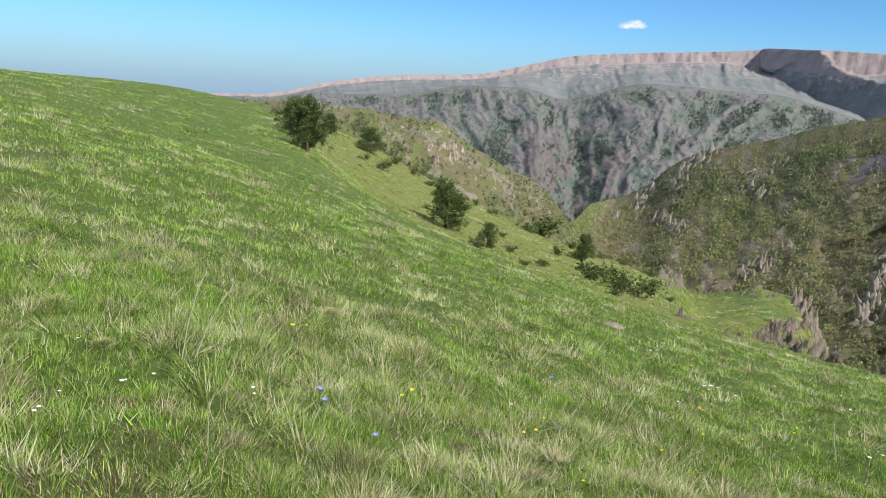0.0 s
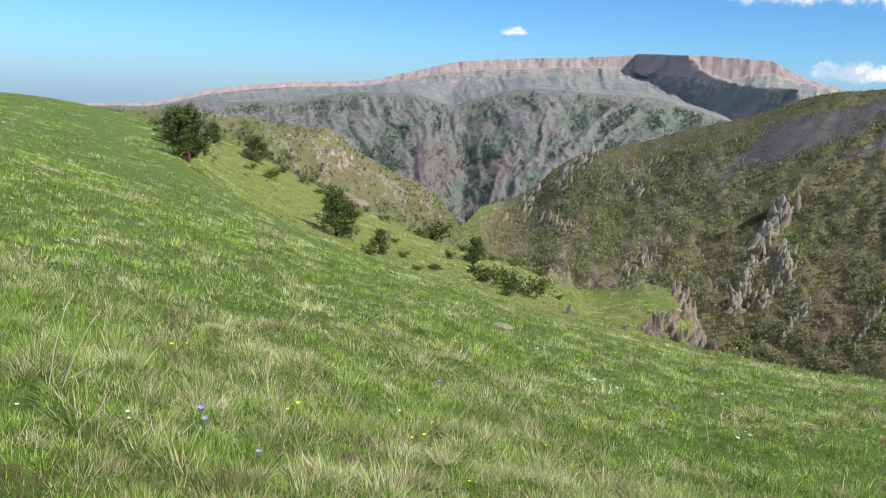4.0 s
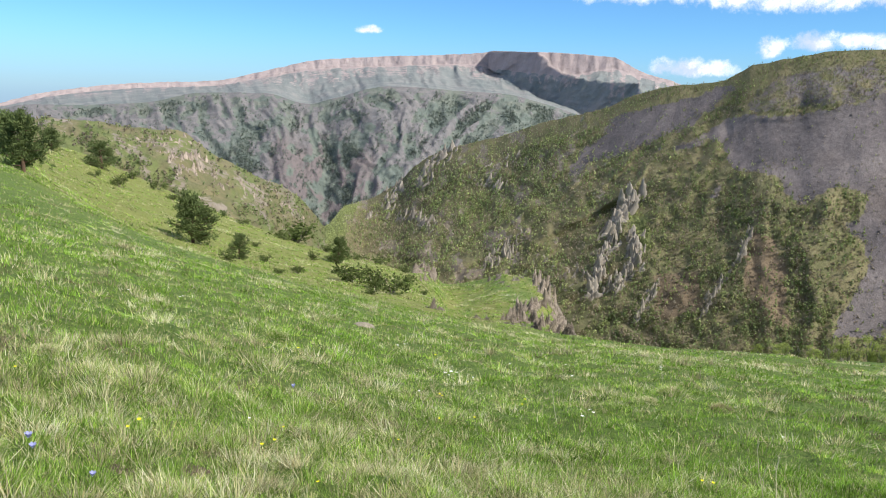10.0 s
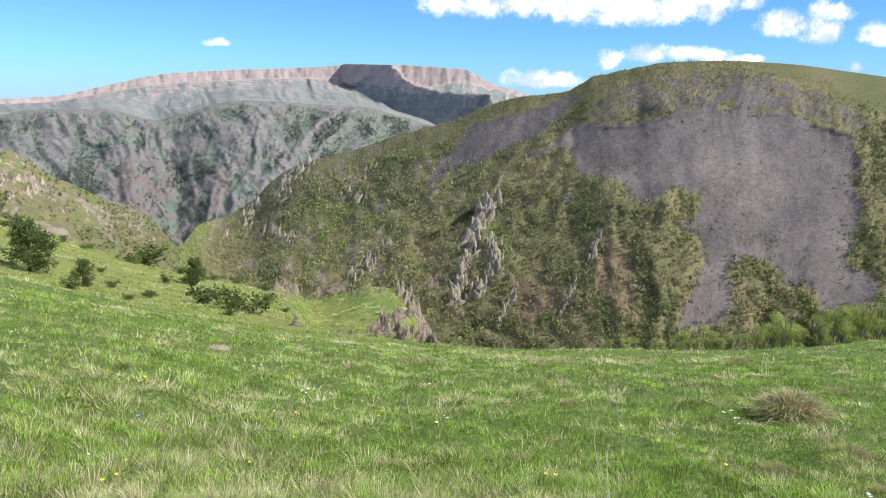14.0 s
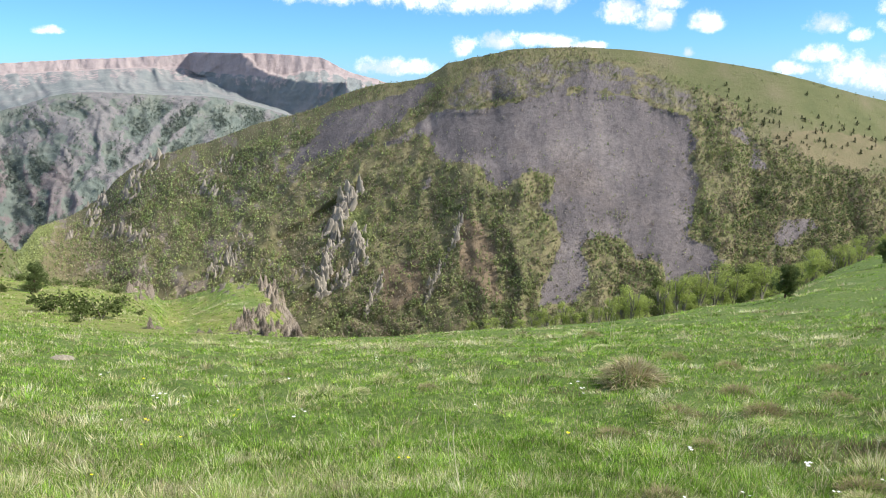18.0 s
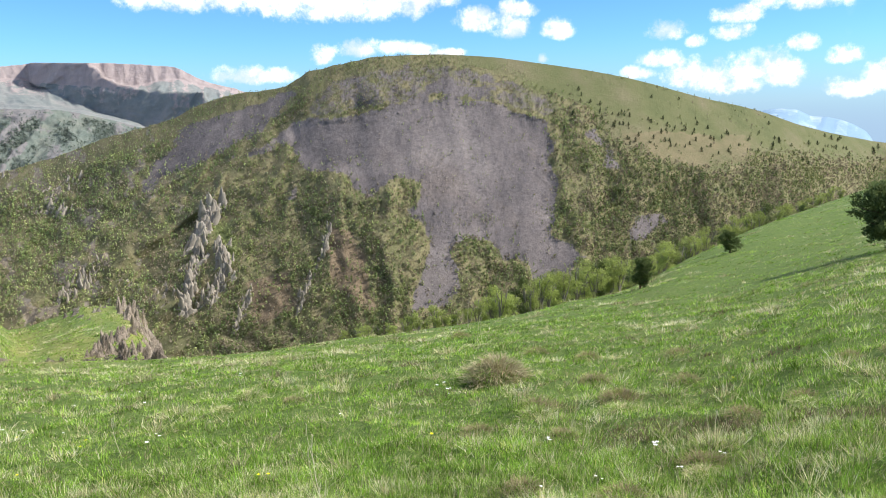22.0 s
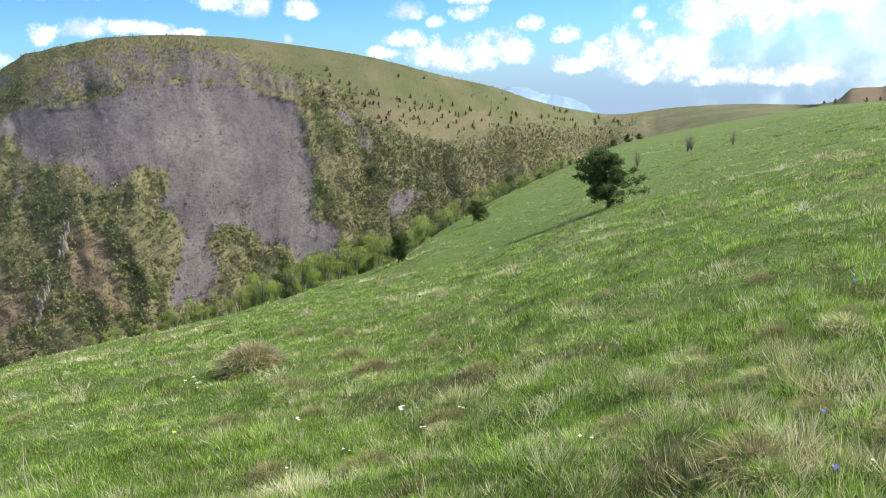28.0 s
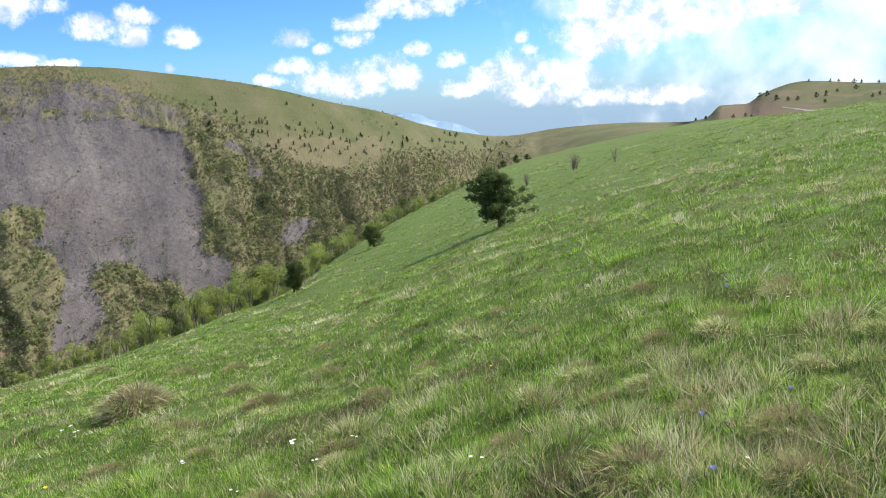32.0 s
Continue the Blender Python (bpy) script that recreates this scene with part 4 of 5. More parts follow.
BUSHES = [
    *seen(0.0, [
        (7.35, -10.76, 34, 1.7),
        (11.45, -13.64, 34, 1.3),
        (13.27, -14.06, 32, 1.2),
        (14.54, -14.48, 34, 1.3),
        (2.37, -8.83, 20, 1.2),
        (-4.65, -6.72, 19, 0.9),
        (-3.84, -6.19, 14, 1.2),
        (-2.14, -6.97, 17, 1),
        (5.15, -12.17, 14, 1.3),
        (7.41, -12.99, 14, 1.2),
        (8.51, -12.07, 17, 0.8),
        (-6.12, -6.05, 12, 1),
        (5.82, -10.05, 13, 1.2),
        (6.50, -10.58, 14, 1.2),
        (12.62, -11.80, 16, 1.4),
        (13.49, -12.33, 14, 1.5),
        (15.37, -12.93, 12, 1.3),
        (3.47, -9.46, 10, 1.4),
        (9.50, -11.49, 13, 1.3),
        (15.86, -13.68, 12, 1.3),
        (16.96, -14.54, 10, 1.3),
        (12.03, -12.07, 12, 1.4),
        (4.43, -11.06, 9, 1.5),
        (-1.27, -7.67, 10, 1.5),
    ]),
]
for i, (a, e, px, wd) in enumerate(BUSHES):
    put(("bush_a", "bush_b")[i % 2], lambda: bush(1.0, 1.3, "low dark evergreen bush on the yellow-green slope", "bushes on the slope"), a, e, px, 0.9 * i, squash=wd)

# pines on the meadow towards the valley head
RIGHT = [
    *seen(32.0, [
        (77.91, -9.44, 100, 0.95),
        (68.43, -10.35, 38, 0.95),
        (62.25, -13.10, 56, 0.8),
    ]),
]
for i, (a, e, px, wd) in enumerate(RIGHT):
    put("pine_r", lambda: pine(1.0, 0.95, 0.16, "broad dark pine with a bare lower trunk on the meadow", "pines on the meadow", lean=0.16, blades=9000, count=17, taper=0.72, tuft=0.8), a, e, px, (1.77, 2.6, 4.2)[i], squash=wd)
SHRUBS = [
    *seen(32.0, [
        (83.42, -5.57, 32, 1),
        (86.36, -5.13, 26, 0.8),
        (79.99, -6.56, 28, 1.1),
        (83.63, -5.50, 24, 1),
    ]),
]
for i, (a, e, px, wd) in enumerate(SHRUBS):
    put("bare", lambda: bare_shrub(1.0, 0.9, "leafless brown shrub on the meadow", "bare shrubs"), a, e, px, 1.7 * i, squash=wd)

# bright young trees along the stream, just below the meadow's brow
for i in range(58):
    a = 40.5 + 35.5 * (i + rng.uniform(-0.35, 0.35)) / 58
    R = float(r1(a)) * rng.uniform(1.06, 1.22)
    z = float(surface(np.array([R]), np.array([a]))[0])
    top = float(e1(a)) + float(np.interp(a, [40, 45, 50, 56, 60, 64, 68, 72, 76], [0.6, 1.0, 1.5, 2.2, 2.3, 1.9, 1.4, 1.1, 0.7])) * rng.uniform(0.55, 1.2)
    hgt = EYE + R * math.tan(radians(top)) - z
    if hgt < 0.6:
        continue
    p = Vector((R * math.sin(radians(a)), R * math.cos(radians(a)), z))
    if i % 9 == 5:
        put("dark_tree", lambda: broadleaf(1.0, 0.75, "brownish half-leafed tree by the stream", "stream trees", M_SHRUB), 0, 0, hgt * 1376.0, 1.1 * i, at=(p, 1.0))
    else:
        put(("leaf_a", "leaf_b", "leaf_c")[i % 3], lambda: broadleaf(1.0, (0.75, 0.85, 0.95)[i % 3], "young tree in bright spring leaf by the stream", "stream trees"), 0, 0, hgt * 1376.0, 1.1 * i, at=(p, 1.0))
# dark pines at the strip's upper end
for a, e, px, wd in [
    *seen(28.0, [
        (78.34, -5.21, 12, 1),
        (79.32, -4.95, 14, 1),
        (80.10, -4.76, 10, 1.2),
        (73.29, -7.13, 10, 1.3),
    ]),
]:
    put("pine_a", None, a, e + 0.1, px, a, squash=wd)


# ---------------------------------------------------------------- rock outcrops
def rock_mat(name, dark, mid, light):
    m, t, b = material(name)
    c = ramp(t, tex(t, 5.0, 8, 0.75, stretch=(1, 1, 0.22)), [(0.28, dark), (0.5, mid), (0.75, light)])
    c = mix(t, ramp(t, tex(t, 2.2, 5, 0.6), [(0.56, (0, 0, 0)), (0.68, (0.6, 0.6, 0.6))]), c, (0.17, 0.18, 0.09))
    inf = t.nodes.new("ShaderNodeObjectInfo")
    mr = node(t, "ShaderNodeMapRange")
    mr.inputs[3].default_value, mr.inputs[4].default_value = 0.75, 1.25
    t.links.new(inf.outputs["Random"], mr.inputs[0])
    hsv = node(t, "ShaderNodeHueSaturation")
    t.links.new(mr.outputs[0], hsv.inputs["Value"])
    t.links.new(c, hsv.inputs["Color"])
    finish(t, b, hsv.outputs[0], 0.92, 0.2)
    bump(t, b, tex(t, 7.0, 7, 0.75), 1.0, 0.5)
    return m


M_ROCK = rock_mat("grey_rock", (0.144, 0.129, 0.106), (0.259, 0.230, 0.193), (0.380, 0.339, 0.287))
M_REDROCK = rock_mat("reddish_rock", (0.189, 0.151, 0.121), (0.304, 0.250, 0.205), (0.432, 0.365, 0.304))


def slab_mesh(seed):
    """One upright slab of split rock, one metre tall: a faceted prism with ledges and a jagged, slanting top."""
    g = np.random.default_rng(seed)
    n = 8
    ang = np.linspace(0, 2 * math.pi, n, endpoint=False) + g.uniform(-0.3, 0.3, n)
    rad = 0.42 + 0.30 * g.random(n)
    slant = g.normal(size=2) * 0.28
    rings = []
    for k, (z, sc) in enumerate(((-0.30, 1.15), (0.06, 1.0), (0.30, 0.92), (0.36, 0.72), (0.60, 0.62), (0.68, 0.40), (0.86, 0.24))):
        w = sc * rad * g.uniform(0.85, 1.15, n)
        x, y = np.cos(ang) * w * 0.62, np.sin(ang) * w * 0.5
        rings.append(np.stack([x, y, z + (x * slant[0] + y * slant[1]) * min(1.0, z + 0.3) + g.normal(size=n) * 0.035], 1))
    V = np.concatenate(rings + [np.array([[g.normal() * 0.1, g.normal() * 0.08, 1.0]])])
    F = []
    for k in range(6):
        for i in range(n):
            j = (i + 1) % n
            F += [(k * n + i, k * n + j, (k + 1) * n + j), (k * n + i, (k + 1) * n + j, (k + 1) * n + i)]
    for i in range(n):
        F.append((6 * n + i, 6 * n + (i + 1) % n, 7 * n))
    me = bpy.data.meshes.new("slab")
    raw_mesh(me, V, np.array(F))
    return me


SLABS = {m.name: [] for m in (M_ROCK, M_REDROCK)}
for m in (M_ROCK, M_REDROCK):
    for s in range(6):
        me = slab_mesh(100 + s)
        me.materials.append(m)
        SLABS[m.name].append(me)


def hill_at(az, el):
    """A place on the far hillside by azimuth and elevation."""
    t = float(np.clip((el - e4(az)) / (e5(az) - e4(az)), 0.01, 0.995))
    return Vector(slope_hill(np.array([az]), np.array([t]))[0])


def outcrop(label, spots, size, mat, near=False, squat=1.0):
    """A rib of split rock slabs along the places given; size is the slab height in degrees."""
    first = on_ground(*spots[0])[0] if near else hill_at(*spots[0])
    ob = tagged(new("rock_outcrop"), label, "rock outcrop", "rock outcrops")
    ob.location = first
    for i, (a, e) in enumerate(spots):
        p = on_ground(a, e)[0] if near else hill_at(a, e)
        r = p.length
        h = r * math.tan(radians(size)) * (0.35 + 1.25 * rng.random() ** 1.8)
        s = new("rock_slab", SLABS[mat.name][rng.integers(0, 6)])
        s.parent = ob
        s.matrix_basis = Matrix.LocRotScale(p - first - Vector((0, 0, 0.42 * h)), Euler((rng.normal() * 0.15, 0.14 + rng.normal() * 0.13, rng.normal() * 0.5 - radians(a))),
                                            (h * (rng.uniform(1.4, 2.6) if i % 3 == 1 else rng.uniform(0.9, 1.6)) * squat, h * rng.uniform(0.7, 1.2) * squat, h * (0.8 if i % 3 == 1 else 1.25)))
    return ob


def strew(line, n, spread):
    """n places scattered along a line of azimuth and elevation."""
    pts = np.array(line, float)
    seg = np.linspace(0, len(pts) - 1, n)
    x = np.interp(seg, np.arange(len(pts)), pts[:, 0]) + rng.normal(size=n) * spread
    y = np.interp(seg, np.arange(len(pts)), pts[:, 1]) + rng.normal(size=n) * spread * 0.6
    return [(float(u), float(v)) for u, v in zip(x, y)]


def ae_line(rows):
    return [(a, e) for a, e, *_ in rows]


outcrop("tall pale grey rock rib rising among trees", strew([(31.8, -6.42), (31.4, -7.3), (30.8, -8.29), (30.4, -9.7), (30.0, -11.3), (29.5, -12.9), (29.2, -14.09)], 260, 0.28), 0.92, M_ROCK, False, 0.62)
outcrop("tall pale grey rock rib rising among trees", strew([(31.9, -9.56), (32.2, -10.6), (32.2, -11.62), (31.3, -12.8), (30.7, -13.58)], 120, 0.26), 0.82, M_ROCK, False, 0.62)
outcrop("thin grey rock fin on the wooded slope", strew([(39.6, -8.69), (39.5, -9.6), (39.3, -10.43), (39.0, -10.83)], 34, 0.07), 0.75, M_ROCK, False, 0.5)
outcrop("low broken rock rib on the wooded slope", strew([(38.7, -11.24), (38.0, -12.47), (37.5, -13.49), (37.2, -14.71)], 40, 0.16), 0.55, M_ROCK, False, 0.55)
outcrop("dark shaded crag low on the wooded slope", strew([(33.7, -12.92), (33.2, -14.13), (32.8, -15.33)], 36, 0.2), 0.7, M_ROCK, False, 0.55)
outcrop("grey rock cliff among bushes on the slope", strew([(23.7, -10.15), (23.0, -11.01), (21.9, -11.88), (21.3, -12.4)], 70, 0.26), 0.7, M_ROCK, False, 0.55)
outcrop("pale broken cliff on the wooded slope", strew([(18.4, -3.4), (17.8, -4.07), (17.1, -4.99), (16.5, -5.91), (16.0, -6.58)], 80, 0.34), 0.6, M_ROCK, False, 0.6)
outcrop("pale broken cliff on the wooded slope", strew([(15.2, -8.67), (16.1, -8.82), (17.1, -9.33), (16.4, -9.89)], 60, 0.35), 0.6, M_ROCK, False, 0.55)
outcrop("dark rock step with a cave-like hollow", strew([(21.1, -6.04), (21.9, -6.3), (22.5, -6.4), (20.0, -5.95)], 40, 0.28), 0.45, M_ROCK, False, 0.7)
outcrop("grey rocks above the cave-like hollow", strew([(24.3, -4.18), (22.9, -4.51), (21.4, -4.88), (20.8, -5.31)], 44, 0.3), 0.35, M_ROCK, False, 0.7)
outcrop("low grey rocks on the wooded slope", strew([(12.6, -9.0), (13.8, -8.44), (14.4, -7.52), (14.9, -6.89)], 44, 0.4), 0.45, M_ROCK, False, 0.7)
outcrop("small grey rocks beside the wood", strew([(14.2, -5.46), (14.8, -6.27), (14.5, -9.18)], 30, 0.35), 0.4, M_ROCK, False, 0.7)
outcrop("pale rocks scattered on the lower wood", strew([(25.7, -11.49), (25.5, -12.33), (28.6, -11.93), (27.9, -13.41)], 30, 0.3), 0.4, M_ROCK, False, 0.65)
outcrop("reddish crag on the brown ridge", strew([(-1.6, -5.22), (-0.7, -4.84), (0.2, -4.96), (0.4, -5.75), (-1.1, -5.54)], 60, 0.28), 0.42, M_REDROCK, False, 0.8)
outcrop("rocky crest of the brown ridge", strew([(-5.1, -3.97), (-3.2, -3.51), (-1.4, -3.39), (-0.0, -3.58), (-2.2, -4.36)], 60, 0.5), 0.25, M_REDROCK, False, 0.9)
outcrop("rocky spur of the brown ridge", strew([(0.8, -5.95), (2.0, -6.56), (3.6, -6.97), (5.2, -7.38), (6.8, -8.41), (8.0, -9.64)], 80, 0.45), 0.28, M_REDROCK, False, 0.8)
outcrop("rough grey-pink rock wall at the end of the knoll", strew([(25.0, -12.89), (25.7, -13.83), (26.5, -14.93), (27.3, -16.02), (27.6, -16.48), (26.2, -16.26), (24.5, -16.12), (23.0, -15.88), (24.8, -15.24), (25.8, -14.65)], 280, 0.22), 0.78, M_REDROCK, True, 0.6)
outcrop("reddish split rock beside the green knoll", strew([(15.9, -12.9), (16.9, -12.46), (17.4, -13.2), (16.5, -13.38)], 34, 0.22), 0.7, M_REDROCK, True, 0.7)
outcrop("pale boulders on top of the green knoll", strew([(20.3, -13.02), (21.6, -13.14), (22.8, -12.67), (23.9, -12.54), (24.7, -12.9), (22.4, -13.51)], 60, 0.32), 0.34, M_ROCK, True, 1.1)


# ---------------------------------------------------------------- woodland on the hills
def crowns(P, height, width, tint, quads=10, cone=0.5):
    """Tree crowns as one mesh: for each place a ragged shell of leaf patches that face outwards, narrower to the top."""
    n = len(P)
    d = unit(rng.normal(size=(n, quads, 3)) + np.array([0, 0, 0.25]))
    h, w, k = (np.reshape(v * np.ones(n), (n, 1, 1)) for v in (height, width, cone))
    up = 0.5 + 0.5 * d[..., 2:]
    spread = w * 0.5 * (1 - k * up) * rng.uniform(0.75, 1.1, (n, quads, 1))
    C = P[:, None] + np.concatenate([d[..., :2] * spread, h * (0.10 + 0.86 * up)], -1)
    out = (d * np.array([1, 1, 0.55]) + np.array([0, 0, 0.5]) + 0.15 * rng.normal(size=d.shape)).reshape(-1, 3)
    size = np.repeat((0.5 * w + 0.12 * h).reshape(-1), quads)
    V, F = patches(C.reshape(-1, 3), out, size * 0.9, size * 0.7)
    T = np.repeat(tint * np.exp(0.13 * rng.normal(size=(n, 1))), quads * 4, 0) * (0.88 + 0.24 * np.repeat(rng.random((n * quads, 1)), 4, 0))
    return V, F, T


def woods(name, label, places, height, width, tint, quads, cone):
    V, F, T = crowns(places, height, width, tint, quads, cone)
    return tagged(part(name, V, F, M_WOOD, None, "", T, False), label, "woodland", kind="stuff")


PINE_TONES = np.array([(0.160, 0.207, 0.085), (0.197, 0.249, 0.103), (0.179, 0.220, 0.105)])
LEAF_TONES = np.array([(0.218, 0.251, 0.110), (0.249, 0.286, 0.119), (0.204, 0.228, 0.113), (0.286, 0.318, 0.139)])
BARE_TONES = np.array([(0.242, 0.208, 0.155), (0.281, 0.237, 0.172), (0.221, 0.196, 0.142)])


def wood_hill(n):
    """Pines in the gullies, leafy trees and bare bushes between, a few bushes out on the scree."""
    a, t = rng.uniform(9.3, 80, n), rng.random(n) ** 0.9
    e = e4(a) + (e5(a) - e4(a)) * t
    ja, je = a + 0.30 * rng.normal(size=n), e + 0.22 * rng.normal(size=n)
    sc, pa, br = inside_soft(ja, je, "scree"), inside_soft(ja, je, "pasture"), inside_soft(a, e, "bare")
    crest, tuft, lush = inside_soft(a, e, "shrub"), inside_soft(a, e, "tuft"), inside_soft(a, e, "lush")
    big, small = hill_lines(a, e)
    patch = fbm(a * 0.5, e * 0.5, 111, 4)
    fine = fbm(a * 2.2, e * 2.2, 113, 3)
    left = 1 - sstep(26, 34, a)
    den = (0.66 - 0.20 * big - 0.16 * small + 0.40 * patch + 0.35 * fine + 0.38 * sstep(54, 60, a) - 0.04 * left) * (1 - 0.9 * sstep(76, 80, a))
    den = np.where(crest > 0.5, 0.72 + 0.8 * fine, den)
    den = den + 0.35 * sstep(0.72, 0.85, t) * (1 - sstep(44, 50, a))
    den = den * (1 - (0.968 - 0.50 * sstep(0.25, 0.6, fine)) * sc * (1 - tuft)) * (1 - 0.985 * pa) * (1 - 0.62 * br)
    keep = (rng.random(n) < den) & (t > 0.02) & (e > e1(a) - 1.5)
    a, t, e, crest, lush, sc = a[keep], t[keep], e[keep], crest[keep], lush[keep], sc[keep]
    dark = (-0.30 * big - 0.25 * small + 0.5 * patch)[keep] + 0.55 * rng.normal(size=len(a))
    kind = np.where(dark > 0.42, 0, np.where(fbm(a * 0.8, e * 0.8, 117, 3) + 0.5 * rng.normal(size=len(a)) > 0.12, 1, 2))
    kind = np.where((crest > 0.5) & (kind == 1) & (rng.random(len(a)) < 0.6), 2, kind)
    kind = np.where(lush > 0.4, 1, kind)
    k3 = rng.integers(0, 3, len(a))
    tint = np.choose(kind[:, None], [PINE_TONES[k3], LEAF_TONES[rng.integers(0, 4, len(a))], BARE_TONES[k3]])
    # tints lifted to the left as painted haze; darker olive wood to the right
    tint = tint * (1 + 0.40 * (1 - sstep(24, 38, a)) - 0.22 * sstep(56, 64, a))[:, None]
    tall = np.choose(kind, [4.6, 3.3, 2.4]) * rng.uniform(0.5, 1.25, len(a)) * np.where((crest > 0.5) | (t > 0.93), 0.62, 1.0) * np.where(sc > 0.5, 0.6, 1.0)
    wide = tall * np.choose(kind, [0.48, 0.72, 0.85])
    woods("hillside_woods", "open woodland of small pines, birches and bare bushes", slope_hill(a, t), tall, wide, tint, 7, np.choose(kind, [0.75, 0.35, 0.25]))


wood_hill(112000)


def wood_ridge(n):
    a, t = rng.uniform(-16, 9.4, n), rng.random(n)
    e = e4(a) + (e5(a) - e4(a)) * t
    den = 0.10 + 0.55 * sstep(0.0, 0.5, fbm(a * 0.6, e * 0.9, 121, 4)) + 0.40 * sstep(2, 9, a)
    keep = (rng.random(n) < den) & (t < 0.985)
    a, t = a[keep], t[keep]
    tall = rng.uniform(1.2, 3.6, len(a))
    tone = np.concatenate([PINE_TONES, BARE_TONES, LEAF_TONES[:2]])[rng.integers(0, 8, len(a))]
    woods("ridge_woods", "scattered dark bushes on the brown ridge", slope_hill(a, t), tall, tall * 0.75, tone, 8, 0.4)


wood_ridge(9000)


def wood_gorge(n):
    a, t = rng.uniform(-16, 34, n), 1 + rng.random(n)
    low = np.minimum(e5(a) - 3.0, -10.2)
    e = low + (e8(a) - low) * (t - 1)
    g1, g2, g3 = gorge_ribs(a, e)
    den = sstep(0.35, -0.5, 0.4 * g1 + 0.5 * g2 + 0.7 * fbm(a * 1.1, e * 1.1, 99, 4)) * 0.95 + 0.05
    keep = (rng.random(n) < den) & (t < 1.97) & (e > e5(a) - 0.3)
    a, t = a[keep], t[keep]
    tall = rng.uniform(4.5, 10, len(a))
    # leaf tones greyed and lifted by the same painted haze
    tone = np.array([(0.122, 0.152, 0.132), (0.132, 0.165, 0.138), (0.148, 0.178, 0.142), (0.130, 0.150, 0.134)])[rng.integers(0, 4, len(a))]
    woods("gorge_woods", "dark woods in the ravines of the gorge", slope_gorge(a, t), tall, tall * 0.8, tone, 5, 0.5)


wood_gorge(110000)

# young pines dotted over the pasture on the hill
for i in range(150):
    a = rng.uniform(57.5, 79)
    e = float(np.interp(a, [58, 62, 66, 70, 75, 79], [-0.6, -2.1, -2.9, -3.4, -3.9, -4.1])) + rng.normal() * 0.6 + rng.random() ** 3 * 1.6
    if e > float(e5(a)) - 0.25:
        continue
    p = hill_at(a, e)
    put("young", lambda: pine(1.0, 0.66, 0.0, "small dark young pine dotted on the pasture", "young pines on the pasture", M_YOUNG, blades=420, leaf=2.3, count=8, taper=0.85, lean=0.02),
        0, 0, p.length * rng.uniform(0.0026, 0.0056) * 1376, i, at=(p, 1.0))
# pines and bushes on the hill with the cart track
for a, e, px, wd in [
    *seen(32.0, [
        (92.59, -2.46, 12, 1),
        (94.27, -2.43, 11, 1),
        (95.13, -2.32, 9, 1),
        (91.92, -2.47, 8, 1.3),
        (96.00, -1.09, 12, 1.4),
        (96.45, -1.04, 14, 1.2),
        (97.05, -1.30, 12, 1.4),
        (97.74, -1.41, 10, 1.5),
        (98.32, -1.44, 12, 1),
        (99.43, -1.28, 13, 1),
        (99.99, -1.24, 14, 1),
        (100.64, -1.03, 9, 1),
        (101.70, -0.88, 10, 1.4),
        (102.67, -1.46, 9, 1),
        (103.08, -1.34, 10, 1),
        (98.97, -0.24, 6, 1.5),
        (100.22, -0.25, 8, 1),
        (100.71, -0.32, 8, 1),
        (101.59, -0.34, 10, 1.3),
        (102.00, -0.47, 9, 1),
        (102.98, -0.60, 8, 1.3),
        (94.05, -2.68, 7, 1.2),
        (99.94, -1.67, 10, 1.3),
        (95.49, -2.37, 6, 1.4),
    ]),
]:
    p = hill_at(a, min(e, float(e5(a)) - 0.02))
    put("young", None, 0, 0, p.length * px * 0.58, a * 3, at=(p, 1.0), squash=wd * 1.35, label="small dark tree on the hill by the cart track")

# ---------------------------------------------------------------- cart track and bank
M_TRACK, tt_, bb_ = material("pale_gravel")
finish(tt_, bb_, ramp(tt_, tex(tt_, 0.8, 5, 0.6), [(0.3, (0.50, 0.46, 0.40)), (0.7, (0.68, 0.64, 0.57))]), 0.95)
line = ae_line([
    *seen(32.0, [
        (97.40, -1.83),
        (97.92, -1.93),
        (98.44, -2.03),
        (98.95, -2.13),
        (99.52, -2.25),
        (100.12, -2.37),
        (100.69, -2.49),
        (101.21, -2.60),
        (101.76, -2.70),
    ]),
])
side = []
for off in (-0.03, 0.03):
    side.append([hill_at(a, e + off * f) + Vector((0, 0, 0.25)) for (a, e), f in zip(line, (0.2, 0.4, 0.6, 0.8, 1, 1, 0.9, 0.7, 0.4))])
V = np.array([list(v) for v in side[0] + side[1]] + [list(v - Vector((0, 0, 1.6))) for v in side[0] + side[1]])
F = [(i, i + 1, i + 10, i + 9) for i in range(8)] + [(i, i + 18, i + 19, i + 1) for i in range(8)]
tagged(part("cart_track", V, np.array(F), M_TRACK), "pale gravel cart track crossing the hill", "track", kind="structure")


# loose stones over the scree
n = 16000
a, t = rng.uniform(20, 72, n), rng.random(n)
e = e4(a) + (e5(a) - e4(a)) * t
tongue = np.abs(a - np.interp(e, [-15, -11, -7, -4], [47.0, 48.3, 48.8, 48.0]))
keep = (inside_soft(a, e, "scree") > 0.5) & (rng.random(n) < 0.08 + 0.9 * sstep(1.6, 0.2, tongue) * sstep(-3.5, -6, e) + 0.25 * sstep(0.1, 0.4, fbm(a * 1.2, e * 0.5, 171, 3)))
P = slope_hill(a[keep], t[keep])
n = len(P)
corner = unit(rng.normal(size=(n, 4, 3))) * (0.45 + 1.1 * rng.random((n, 1, 1)) ** 3)
V = (P[:, None] + corner).reshape(-1, 3)
